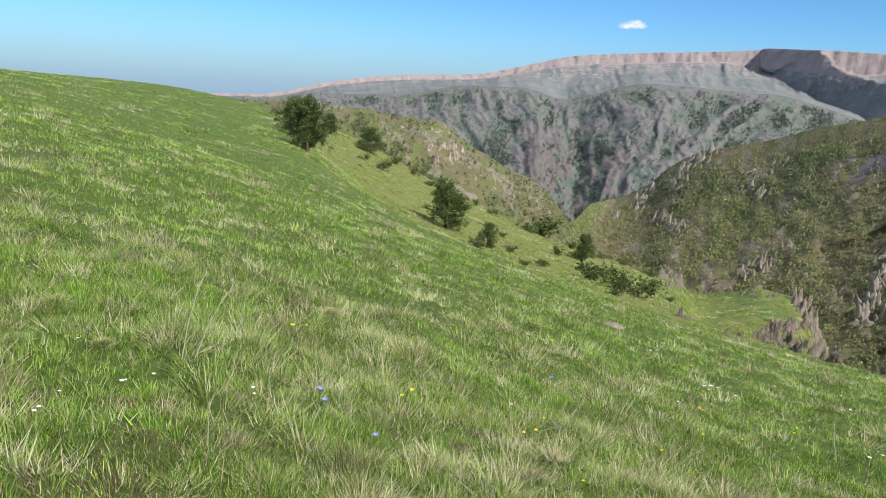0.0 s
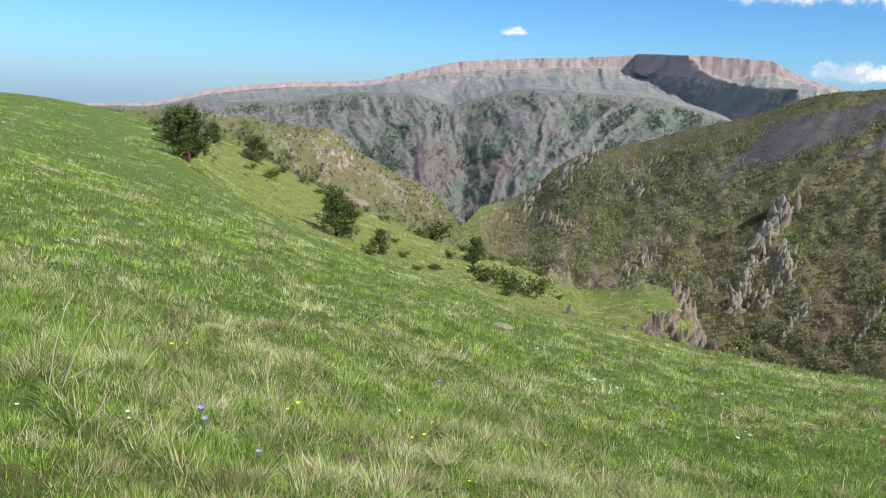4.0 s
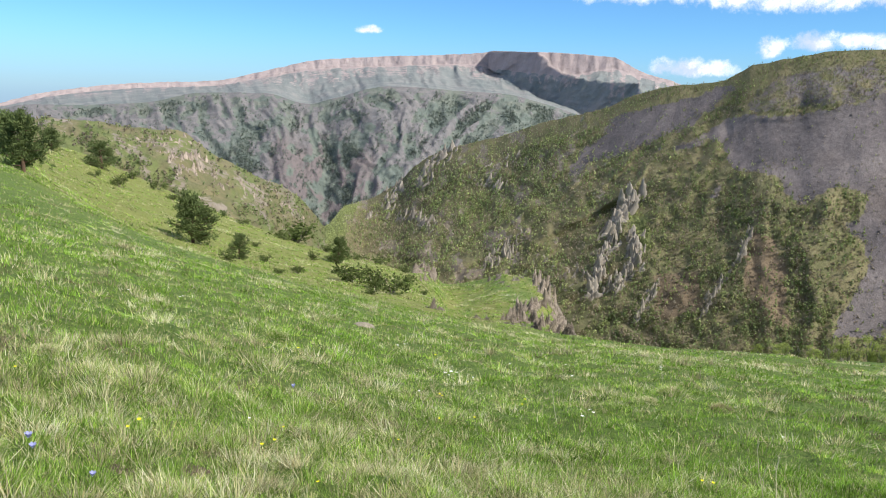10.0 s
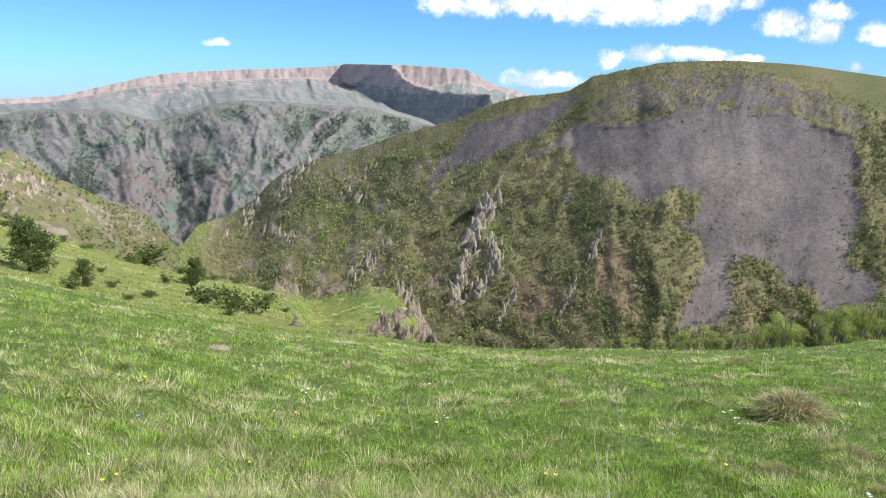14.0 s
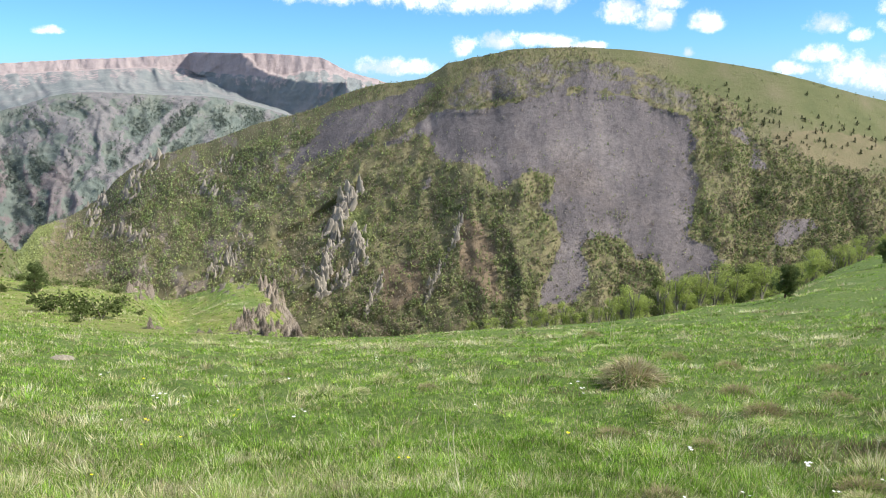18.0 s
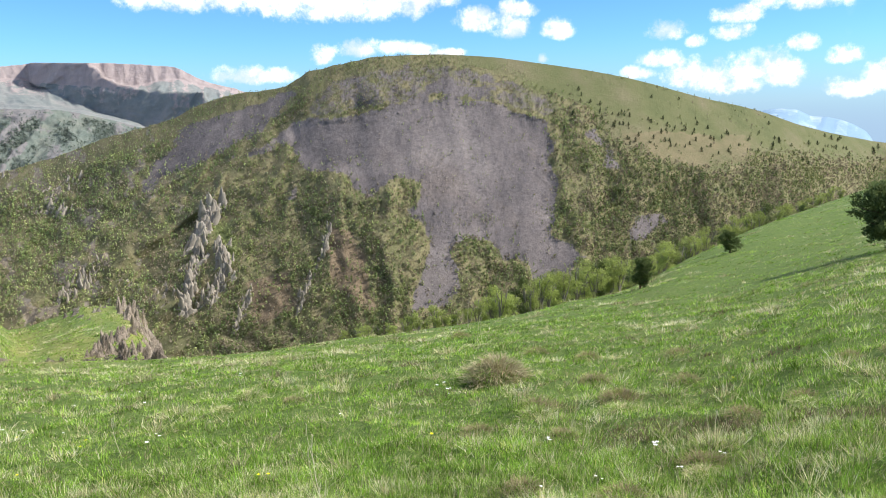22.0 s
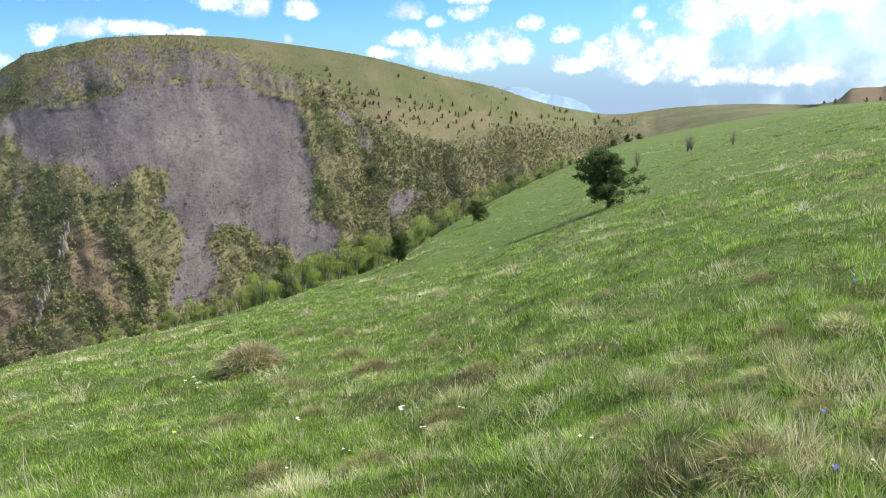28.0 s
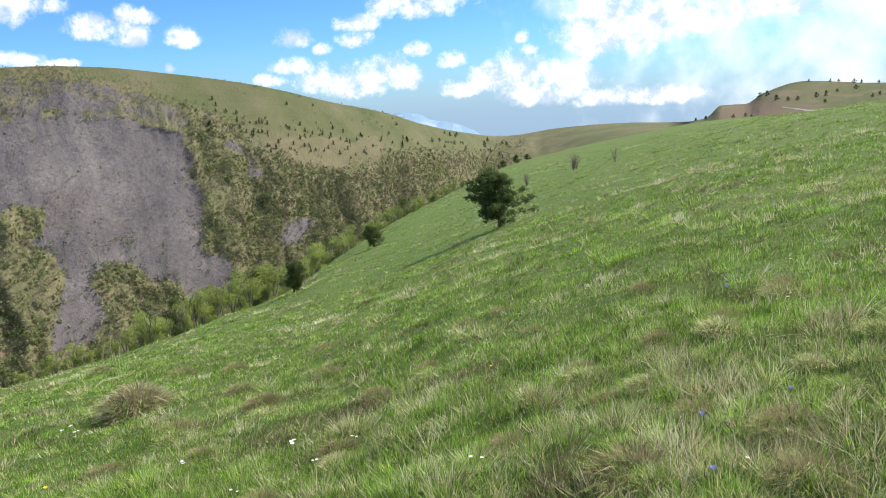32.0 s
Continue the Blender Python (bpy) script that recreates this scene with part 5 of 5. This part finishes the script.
k = np.arange(n)[:, None] * 4
F = np.concatenate([k + np.array([[0, 1, 2]]), k + np.array([[0, 3, 1]]), k + np.array([[0, 2, 3]]), k + np.array([[1, 3, 2]])], 1).reshape(-1, 3)
tagged(part("scree_stones", V, F, M_ROCK, smooth=False), "loose grey stones lying on the scree", "stones", kind="stuff")



# ---------------------------------------------------------------- grass and small things on the meadow
M_GRASS = tint_mat("grass_blades", 0.35)
GREENS = np.array([(0.159, 0.290, 0.038), (0.213, 0.362, 0.053), (0.274, 0.420, 0.077), (0.169, 0.278, 0.051), (0.343, 0.452, 0.129)])
STRAWS = np.array([(0.505, 0.463, 0.258), (0.645, 0.591, 0.376), (0.430, 0.376, 0.204), (0.538, 0.527, 0.290)])


def blades(base, out, height, width, tint, droop=0.35, simple=False):
    """Grass blades as tapered, bending pointed ribbons folded at the middle; simple ones, far off, are flat."""
    n = len(base)
    h, w = np.reshape(height, (-1, 1)), np.reshape(width, (-1, 1))
    side = unit(np.cross(out + 0.9 * rng.normal(size=(n, 3)), [0, 0, 1.0])) * w * 0.5
    lean = out * h
    tip = base + lean * (0.65 + droop) + np.array([0, 0, 1.0]) * h * (0.98 - 0.55 * droop * np.linalg.norm(out, axis=1, keepdims=True)).clip(0.12, 1)
    if simple:
        V = np.stack([base - side, base + side, tip], 1).reshape(-1, 3)
        return V, np.arange(3 * n).reshape(n, 3), np.repeat(tint, 3, 0)
    mid = base + lean * 0.30 + np.array([0, 0, 1.0]) * h * 0.55
    V = np.stack([base, mid + side, tip, mid - side], 1).reshape(-1, 3)
    return V, np.arange(4 * n).reshape(n, 4), np.repeat(tint, 4, 0)


def sward(name, label, tufts, per, r_lo, r_hi, a_lo, a_hi, hgt, grow, straw, simple=False):
    """Tufted grass over a sector of the meadow: small tufts, most of them gathered into domed tussocks, thinning out with distance."""
    heads = max(tufts // 15, 1)
    hr, ha = np.exp(rng.uniform(math.log(r_lo), math.log(r_hi), heads)), np.radians(rng.uniform(a_lo, a_hi, heads))
    hx, hy = hr * np.sin(ha), hr * np.cos(ha)
    hdry = 0.40 * fbm(hx * 0.9, hy * 0.9, 141, 3) + 0.25 * fbm(hx * 0.18, hy * 0.18, 145, 2) + 0.40 * rng.normal(size=heads)
    htall, htone = np.exp(0.30 * rng.normal(size=heads)).clip(0.4, 1.7), np.exp(0.30 * rng.normal(size=heads))
    hdead = hdry > 0.42
    own = rng.choice(heads, tufts, p=np.where(hdead, 1.6, 1.0) / np.where(hdead, 1.6, 1.0).sum())
    reach = (0.034 + 0.0065 * hr) * np.where(hdead, 1.2, 1.0)
    htall = htall * np.where(hdead, 1.15, 1.0)
    free = rng.random(tufts) < 0.52
    r, ar = np.exp(rng.uniform(math.log(r_lo), math.log(r_hi), tufts)), np.radians(rng.uniform(a_lo, a_hi, tufts))
    off = rng.normal(size=(tufts, 2)) * reach[own][:, None]
    x, y = np.where(free, r * np.sin(ar), hx[own] + off[:, 0]), np.where(free, r * np.cos(ar), hy[own] + off[:, 1])
    r, a = np.hypot(x, y), np.degrees(np.arctan2(x, y))
    patch = fbm(x * 0.9, y * 0.9, 141, 3) + 0.5 * fbm(x * 0.18, y * 0.18, 145, 2)
    dead = rng.random(tufts) < np.where(free, 0.6 * straw + 0.34 * np.clip(patch - 0.05, -0.3, 0.6), np.where(hdead[own], 0.80, straw * 0.45))
    edge = np.linalg.norm(off, axis=1) / reach[own]
    tall = np.where(free, 0.48 + 0.55 * rng.random(tufts) ** 2, htall[own] * (1.12 - 0.25 * edge)).clip(0.28, 2.1)
    hollow = fbm(x * 1.5, y * 1.5, 181, 3) > 0.46 - 0.08 * sstep(40, 70, a)
    tall = np.where(hollow, tall * 0.75, tall)
    n = tufts * per
    R = np.repeat(r, per)
    g = 0.014 + 0.0019 * R
    bx, by = np.repeat(x, per) + rng.normal(size=n) * g, np.repeat(y, per) + rng.normal(size=n) * g
    rr, aa = np.hypot(bx, by), np.degrees(np.arctan2(bx, by))
    base = np.stack([bx, by, surface(rr, aa) - 0.01], 1)
    D = np.repeat(dead, per)
    o = np.stack([bx - np.repeat(x, per), by - np.repeat(y, per), np.zeros(n)], 1) / (g[:, None] * 2.0)
    fan = np.where(free[:, None], 0, off / reach[own][:, None])
    fan = np.repeat(np.concatenate([fan, 0 * fan[:, :1]], 1), per, 0)
    o = (o * 0.55 + fan * 0.32 + rng.normal(size=(n, 3)) * np.array([0.20, 0.20, 0])) * (1 + 0.45 * D)[:, None]
    H = hgt * np.repeat(tall, per) * rng.uniform(0.45, 1.25, n) * (1 + grow * R) * (1 + 0.25 * D)
    W = np.maximum(0.0040, 0.00080 * R) * rng.uniform(0.5, 1.6, n)
    k = np.clip(np.repeat(2.0 + 1.5 * patch, per) + rng.normal(size=n) * 1.2, 0, 4).astype(int)
    lit = np.where(free, 0.95, htone[own]) * np.exp(0.35 * fbm(x * 2.4, y * 2.4, 163, 3) + 0.25 * rng.normal(size=tufts))
    tint = np.where((D | (rng.random(n) < 0.14))[:, None], STRAWS[rng.integers(0, 4, n)], GREENS[k]) * rng.uniform(0.45, 1.5, (n, 1)) * np.repeat(lit.clip(0.35, 2.0), per)[:, None]
    tint = np.where((np.repeat(hollow, per) & (rng.random(n) < 0.55))[:, None], np.array([0.17, 0.135, 0.085]) * rng.uniform(0.6, 1.4, (n, 1)), tint)
    tint = np.minimum(tint, np.array([0.70, 0.68, 0.47]))
    V, F, T = blades(base, o, H, W, tint, simple=simple)
    return tagged(part(name, V, F, M_GRASS, None, "", T, False), label, "grass", kind="stuff")


sward("meadow_grass", "short green meadow grass mixed with straw", 46000, 17, 1.7, 6.5, -37, 112, 0.072, 0.012, 0.145, True)
sward("meadow_grass_beyond", "green meadow grass with straw-coloured tufts", 78000, 10, 4.5, 24.0, -37, 112, 0.074, 0.008, 0.15, True)
sward("distant_meadow_grass", "green meadow grass farther up the slope", 30000, 8, 22.0, 150.0, -37, 112, 0.085, 0.006, 0.15, True)
sward("knoll_grass", "short grass and herbs on the knoll below", 4000, 6, 80.0, 170.0, 17.5, 28, 0.14, 0.006, 0.15, True)
sward("slope_grass", "thin yellowish grass on the steep flank", 8000, 6, 44.0, 130.0, -14, 17, 0.12, 0.006, 0.32, True)


def tussock(label, dead, green, dome=0.22, n=1000, tone=(1.2, 1.18, 1.28)):
    """A grass tussock one metre across: a dome of dead blades with some live ones."""
    ob = tagged(new("grass_tussock"), label, "tussock", "grass tussocks")
    for name, count, pal, lift in (("thatch", int(n * dead), STRAWS * np.array(tone), 1.0), ("green_tuft", int(n * green), GREENS, 1.15)):
        if not count:
            continue
        a, q = rng.uniform(0, 6.283, count), np.sqrt(rng.random(count)) * 0.40
        base = np.stack([np.cos(a) * q, np.sin(a) * q, -0.10 + dome * (1 - (q / 0.42) ** 2)], 1)
        out = np.stack([np.cos(a) * (0.25 + 2.0 * q), np.sin(a) * (0.25 + 2.0 * q), 0 * a], 1) + rng.normal(size=(count, 3)) * np.array([0.35, 0.35, 0])
        V, F, T = blades(base, out, 0.20 * lift * rng.uniform(0.4, 1.1, count), (0.015 if dome > 0.3 else 0.011) * rng.uniform(0.6, 1.3, count), pal[rng.integers(0, len(pal), count)] * rng.uniform(0.75, 1.2, (count, 1)), 0.5)
        tagged(part(name, V, F, M_GRASS, ob, tint=T, smooth=False), kind="stuff")
    return ob


MOUNDS = [
    *seen(19.0, [
        (52.59, -20.14, 126, 1),
    ]),
    *seen(32.0, [
        (93.79, -17.11, 80, 0.8),
        (89.17, -27.79, 85, 0.8),
        (98.44, -24.33, 80, 0.8),
        (97.66, -14.52, 70, 0.8),
        (72.12, -20.12, 55, 0.8),
        (84.03, -20.77, 70, 0.8),
        (88.62, -21.28, 75, 0.8),
        (52.64, -22.28, 70, 0.8),
        (59.23, -21.74, 60, 0.8),
        (64.38, -25.66, 70, 0.8),
        (101.91, -20.68, 75, 0.8),
        (103.60, -16.54, 60, 0.8),
        (99.75, -19.08, 60, 0.8),
    ]),
    *seen(13.0, [
        (5.07, -17.68, 50, 0.7),
        (35.07, -20.48, 60, 0.7),
        (33.18, -21.20, 40, 0.7),
    ]),
    *seen(0.0, [
        (-11.36, -23.54, 60, 0.7),
        (-27.58, -16.20, 70, 0.7),
        (-8.50, -17.44, 50, 0.7),
        (-29.91, -18.37, 50, 0.7),
        (-24.50, -19.07, 45, 0.7),
    ]),
]
for i, (a, e, px, sq) in enumerate(MOUNDS):
    if i == 0:
        put("mound", lambda: tussock("large dry grass tussock, grey straw domed over", 2.0, 0.15, 0.34, 900, (0.92, 0.88, 0.95)), a, e, px, 0.4)
    else:
        put(("tus_a", "tus_b", "tus_c")[i % 3], lambda: tussock("half dry grass tussock in the meadow", (0.55, 0.8, 0.4)[i % 3], (0.55, 0.3, 0.7)[i % 3]), a, e, px, 1.1 * i, squash=1.1)


# low brown tussocks of last year's grass
DEAD = [
    *seen(30.0, [
        (94.24, -16.47, 60),
        (98.05, -14.24, 65),
        (88.36, -14.46, 45),
        (72.21, -19.75, 55),
        (83.99, -20.34, 60),
        (89.61, -18.27, 65),
        (85.73, -22.38, 55),
        (88.68, -21.33, 60),
        (78.23, -25.53, 75),
        (87.85, -27.46, 150),
        (98.95, -23.71, 120),
        (100.29, -26.42, 120),
        (92.30, -22.96, 70),
        (53.10, -21.80, 70),
        (59.29, -21.07, 60),
        (54.58, -23.73, 55),
        (64.93, -25.08, 85),
        (58.39, -27.90, 100),
        (48.07, -23.50, 60),
        (64.60, -19.46, 55),
        (68.08, -21.47, 65),
        (50.85, -27.46, 80),
        (57.69, -18.20, 45),
        (75.25, -16.65, 40),
        (77.84, -15.85, 40),
        (80.37, -17.49, 45),
    ]),
    *seen(19.0, [
        (60.02, -20.19, 60),
        (55.49, -18.26, 45),
        (62.04, -21.28, 70),
        (65.91, -17.94, 50),
        (49.62, -16.99, 35),
        (37.08, -21.18, 45),
    ]),
]
for i, (a, e, px) in enumerate(DEAD):
    put(("dead_a", "dead_b")[i % 2], lambda: tussock("low brown dead grass tussock in the meadow", (0.8, 0.6)[i % 2], 0.14, 0.30, 900, (0.62, 0.57, 0.56)), a, e, px, 1.3 * i, squash=1.15)


def petal_mat(name, a, b):
    m, t, bs = material(name)
    shade(t, ramp(t, tex(t, 60, 3, 0.5), [(0.3, a), (0.7, b)]), 0.25)
    return m


M_WHITE = petal_mat("white_petals", (0.78, 0.78, 0.76), (0.88, 0.88, 0.86))
M_YELLOW = petal_mat("yellow_petals", (0.75, 0.68, 0.02), (0.85, 0.80, 0.05))
M_BLUE = petal_mat("violet_blue_petals", (0.24, 0.25, 0.50), (0.42, 0.43, 0.70))
M_STEM = petal_mat("flower_stem", (0.10, 0.18, 0.03), (0.16, 0.24, 0.05))
M_STALK = petal_mat("dry_stalk", (0.48, 0.44, 0.30), (0.62, 0.58, 0.43))


def flower(kind, mat, n, width, cup):
    """A meadow flower, one metre tall before scaling: stem, heart and petals."""
    ob = tagged(new("meadow_flower"), kind, "flower", "meadow flowers")
    V, F = tube([(0, 0, -2.4), (0.1, 0.03, -0.8), (0.02, 0.04, 0.93)], [0.06, 0.05, 0.04], 5)
    part("stem", V, F, M_STEM, ob)
    c = np.array([0.02, 0.04, 0.95])
    for k in range(n):
        a = 6.283 * k / n
        d, s = np.array([math.cos(a), math.sin(a), cup]), np.array([-math.sin(a), math.cos(a), 0]) * width * 0.42
        P = np.array([c, c + d * width * 0.45 + s, c + d * width * 0.8 + s * 0.8 + [0, 0, 0.05], c + d * width, c + d * width * 0.8 - s * 0.8 + [0, 0, 0.05], c + d * width * 0.45 - s])
        part("petal", P, np.array([[0, 1, 2], [0, 2, 3], [0, 3, 4], [0, 4, 5]]), mat, ob)
    V, F = tube([c - [0, 0, 0.03], c + [0, 0, 0.05]], [0.10 * width + 0.03, 0.05], 6)
    part("heart", V, F, M_YELLOW if mat is not M_BLUE else M_BLUE, ob)
    return ob


FLOWERS = {
    "white": [
    *seen(0.0, [
        (-29.02, -23.59, 9),
        (-28.66, -23.36, 9),
        (-23.31, -22.26, 10),
        (-22.97, -22.18, 8),
        (-21.12, -21.88, 8),
        (-26.03, -19.09, 7),
        (-27.37, -22.44, 7),
        (-14.04, -23.26, 9),
        (-13.96, -23.61, 7),
        (20.00, -20.30, 8),
        (20.34, -20.16, 8),
        (20.75, -20.24, 8),
        (20.30, -20.44, 6),
        (31.13, -22.67, 9),
        (29.50, -19.83, 6),
        (16.40, -18.26, 6),
        (-3.50, -13.92, 5),
        (0.09, -14.54, 5),
        (-17.22, -13.30, 5),
        (22.07, -20.50, 6),
        (18.25, -21.61, 5),
        (24.64, -21.05, 5),
    ]),
    *seen(13.0, [
        (-1.37, -14.75, 6),
        (42.47, -22.31, 6),
        (34.15, -18.94, 5),
        (49.58, -20.54, 8),
        (34.14, -18.74, 5),
        (2.82, -23.48, 6),
    ]),
    *seen(19.0, [
        (57.04, -24.45, 8),
        (64.89, -24.50, 10),
        (27.37, -22.36, 6),
        (48.64, -20.47, 7),
        (13.52, -18.44, 6),
        (49.08, -20.85, 5),
        (22.03, -19.50, 5),
        (26.28, -19.20, 4),
    ]),
    *seen(23.0, [
        (55.86, -24.34, 8),
        (63.93, -24.30, 10),
        (59.37, -26.93, 8),
        (55.17, -27.78, 8),
        (68.76, -24.48, 7),
        (65.77, -25.71, 7),
        (26.48, -22.33, 8),
        (59.90, -27.02, 6),
        (47.80, -20.34, 5),
    ]),
    *seen(32.0, [
        (60.99, -24.14, 10),
        (65.66, -24.32, 8),
        (75.00, -26.59, 9),
        (75.66, -26.81, 9),
        (53.17, -24.23, 9),
        (46.30, -20.55, 8),
        (62.51, -25.58, 7),
        (95.56, -26.31, 8),
        (98.04, -15.07, 6),
        (98.15, -12.41, 5),
        (46.55, -20.79, 6),
        (100.94, -12.68, 5),
        (97.32, -15.30, 5),
    ]),
    ],
    "yellow": [
    *seen(0.0, [
        (-11.22, -18.79, 10),
        (-1.90, -23.29, 10),
        (8.02, -25.37, 9),
        (8.68, -24.40, 7),
        (8.69, -18.64, 6),
        (20.12, -22.02, 7),
        (18.92, -19.03, 6),
        (-10.09, -18.67, 6),
        (17.59, -25.28, 6),
        (12.11, -28.43, 8),
        (20.35, -23.63, 6),
        (26.32, -22.25, 7),
    ]),
    *seen(13.0, [
        (-5.68, -23.40, 9),
        (3.60, -25.42, 9),
        (17.43, -22.02, 6),
        (20.08, -23.67, 7),
        (37.09, -26.26, 7),
        (24.03, -22.11, 6),
        (19.65, -21.08, 5),
    ]),
    *seen(23.0, [
        (33.88, -26.08, 9),
        (46.69, -24.17, 9),
        (69.17, -19.21, 5),
        (79.01, -20.22, 6),
    ]),
    ],
    "blue": [
    *seen(0.0, [
        (-9.11, -23.96, 16),
        (-8.65, -24.60, 14),
        (-4.66, -27.08, 14),
        (8.98, -21.69, 10),
    ]),
    *seen(32.0, [
        (94.04, -14.77, 10),
        (92.58, -23.95, 12),
        (93.28, -27.77, 14),
        (98.37, -21.64, 9),
    ]),
    ],
}
SPEC = {"white": ("small white meadow flower in the grass", M_WHITE, 5, 0.62, 0.25), "yellow": ("small yellow buttercup in the grass", M_YELLOW, 5, 0.55, 0.5),
        "blue": ("violet-blue wild iris in the grass", M_BLUE, 6, 0.42, 1.3)}
for kind, rows in FLOWERS.items():
    for i, (a, e, px) in enumerate(rows):
        p, r = on_ground(a, e - 0.35)
        s = 0.045 + 0.004 * r
        f = r * px / 1376.0 / (2.3 * SPEC[kind][3])
        m = Matrix.LocRotScale(p + Vector((0, 0, s)), Euler((0.15 * math.sin(i), 0.15 * math.cos(2 * i), i)), (f, f, f))
        ob = copy_thing(HOME[kind], Matrix()) if kind in HOME else HOME.setdefault(kind, flower(*SPEC[kind]))
        ob.matrix_basis = m

# dry stalks standing over the grass
STALKS = [
    *seen(0.0, [
        (-19.12, -20.41, 150, 0.15),
        (-18.21, -20.46, 130, 0.35),
        (-15.58, -22.92, 70, 0.02),
        (-7.27, -15.78, 30, 0.2),
        (-14.36, -14.61, 50, -0.1),
        (-17.26, -26.27, 90, -0.05),
        (5.00, -26.52, 70, -0.3),
        (-30.59, -21.16, 60, 0.5),
        (29.35, -23.08, 70, -0.3),
    ]),
    *seen(13.0, [
        (41.36, -26.78, 90, -0.15),
        (51.70, -17.03, 50, 0.02),
        (15.62, -17.55, 50, 0.1),
        (5.79, -18.90, 40, 0.05),
        (35.32, -21.26, 50, 0.3),
    ]),
    *seen(19.0, [
        (39.44, -28.26, 130, -0.25),
        (69.07, -23.45, 60, -0.1),
        (58.44, -23.81, 60, 0.2),
        (33.70, -20.67, 45, -0.2),
        (41.02, -22.83, 50, -0.3),
        (51.23, -17.33, 50, -0.1),
    ]),
    *seen(23.0, [
        (37.51, -25.73, 90, -0.3),
        (68.02, -23.16, 50, -0.1),
        (32.58, -19.74, 45, -0.25),
        (39.92, -21.68, 30, -0.4),
        (72.47, -23.05, 40, 2),
    ]),
    *seen(32.0, [
        (65.09, -23.00, 45, -0.3),
        (49.32, -16.10, 60, -0.05),
        (69.35, -24.59, 50, 1.2),
        (96.44, -17.67, 55, 2.2),
        (94.95, -18.09, 50, 2),
        (86.64, -16.15, 30, 0.4),
        (66.63, -20.56, 60, 2.5),
        (81.80, -23.34, 40, 0.6),
    ]),
]


def stalk():
    ob = tagged(new("dry_stalk"), "thin dry grass stalk standing above the meadow", "stalk", "dry stalks")
    V, F = tube([(0, 0, -0.05), (0.01, 0, 0.4), (0.06, 0.01, 0.8), (0.13, 0.02, 1.0)], [0.007, 0.006, 0.005, 0.003], 5)
    part("stem", V, F, M_STALK, ob)
    C = np.array([[0.06 + 0.07 * q, 0.01, 0.82 + 0.18 * q] for q in rng.random(14)]) + rng.normal(size=(14, 3)) * 0.008
    V, F = leaves(C, 0.045, 0.012, 1.5)
    tagged(part("seed_head", V, F, M_STALK, ob, smooth=False), kind="stuff")
    return ob


for i, (a, e, px, lean) in enumerate(STALKS):
    p, r = on_ground(a, e)
    s = r * px / 1376.0
    m = Matrix.Translation(p) @ Matrix.Rotation(-radians(a), 4, "Z") @ Matrix.Rotation(math.atan(lean), 4, "Y") @ Matrix.Rotation(0.3 * math.sin(3 * i), 4, "X") @ Matrix.Diagonal((s, s, s, 1))
    ob = copy_thing(HOME["stalk"], Matrix()) if "stalk" in HOME else HOME.setdefault("stalk", stalk())
    ob.matrix_basis = m

# mole heaps of bare soil and a stone heap
M_SOIL, ts, bs = material("bare_soil")
finish(ts, bs, ramp(ts, tex(ts, 25, 6, 0.7), [(0.3, (0.055, 0.040, 0.028)), (0.7, (0.15, 0.115, 0.08))]), 0.95)
bump(ts, bs, tex(ts, 60, 5, 0.7), 0.8, 0.02)


def heap(name, label, category, mat, az, el, width, height, seed):
    """A low heap with a lumpy surface, lying on the slope."""
    p, r = on_ground(az, el)
    g = np.linspace(-1, 1, 21)
    X, Y = np.meshgrid(g, g)
    q = np.hypot(X, Y) * (1 + 0.25 * fbm(X * 2, Y * 2, seed + 5, 3))
    w = r * width / 1376.0 / 2
    x, y = p.x + X * w, p.y + Y * w
    Z = surface(np.hypot(x, y), np.degrees(np.arctan2(x, y))) + w * height * np.clip(1 - q * q, -0.25, 1) + 0.05 * w * fbm(X * 5, Y * 5, seed, 4)
    idx = np.arange(441).reshape(21, 21)
    F = np.stack([idx[:-1, :-1], idx[:-1, 1:], idx[1:, 1:], idx[1:, :-1]], -1).reshape(-1, 4)
    ob = part(name, np.stack([x - p.x, y - p.y, Z - p.z], -1).reshape(-1, 3), F, mat)
    ob.location = p
    return tagged(ob, label, category)


for i, (a, e, px, h) in enumerate([
    *seen(0.0, [
        (-2.91, -26.19, 58, 0.3),
        (2.31, -26.64, 55, 0.25),
        (-28.41, -21.99, 50, 0.25),
    ]),
]):
    heap("soil_mound", "low heap of bare brown soil in the grass", "soil heap", M_SOIL, a, e, px, h, 160 + i)
(a, e), = [
    *seen(0.0, [
        (13.14, -16.76),
    ]),
]
M_PALE, tp, bp = material("pale_dry_soil")
finish(tp, bp, ramp(tp, tex(tp, 22, 6, 0.7), [(0.3, (0.17, 0.145, 0.105)), (0.7, (0.36, 0.32, 0.25))]), 0.95)
bump(tp, bp, tex(tp, 50, 5, 0.7), 0.8, 0.03)
heap("soil_mound", "low heap of pale dry soil in the grass", "soil heap", M_PALE, a, e, 36, 0.32, 177)
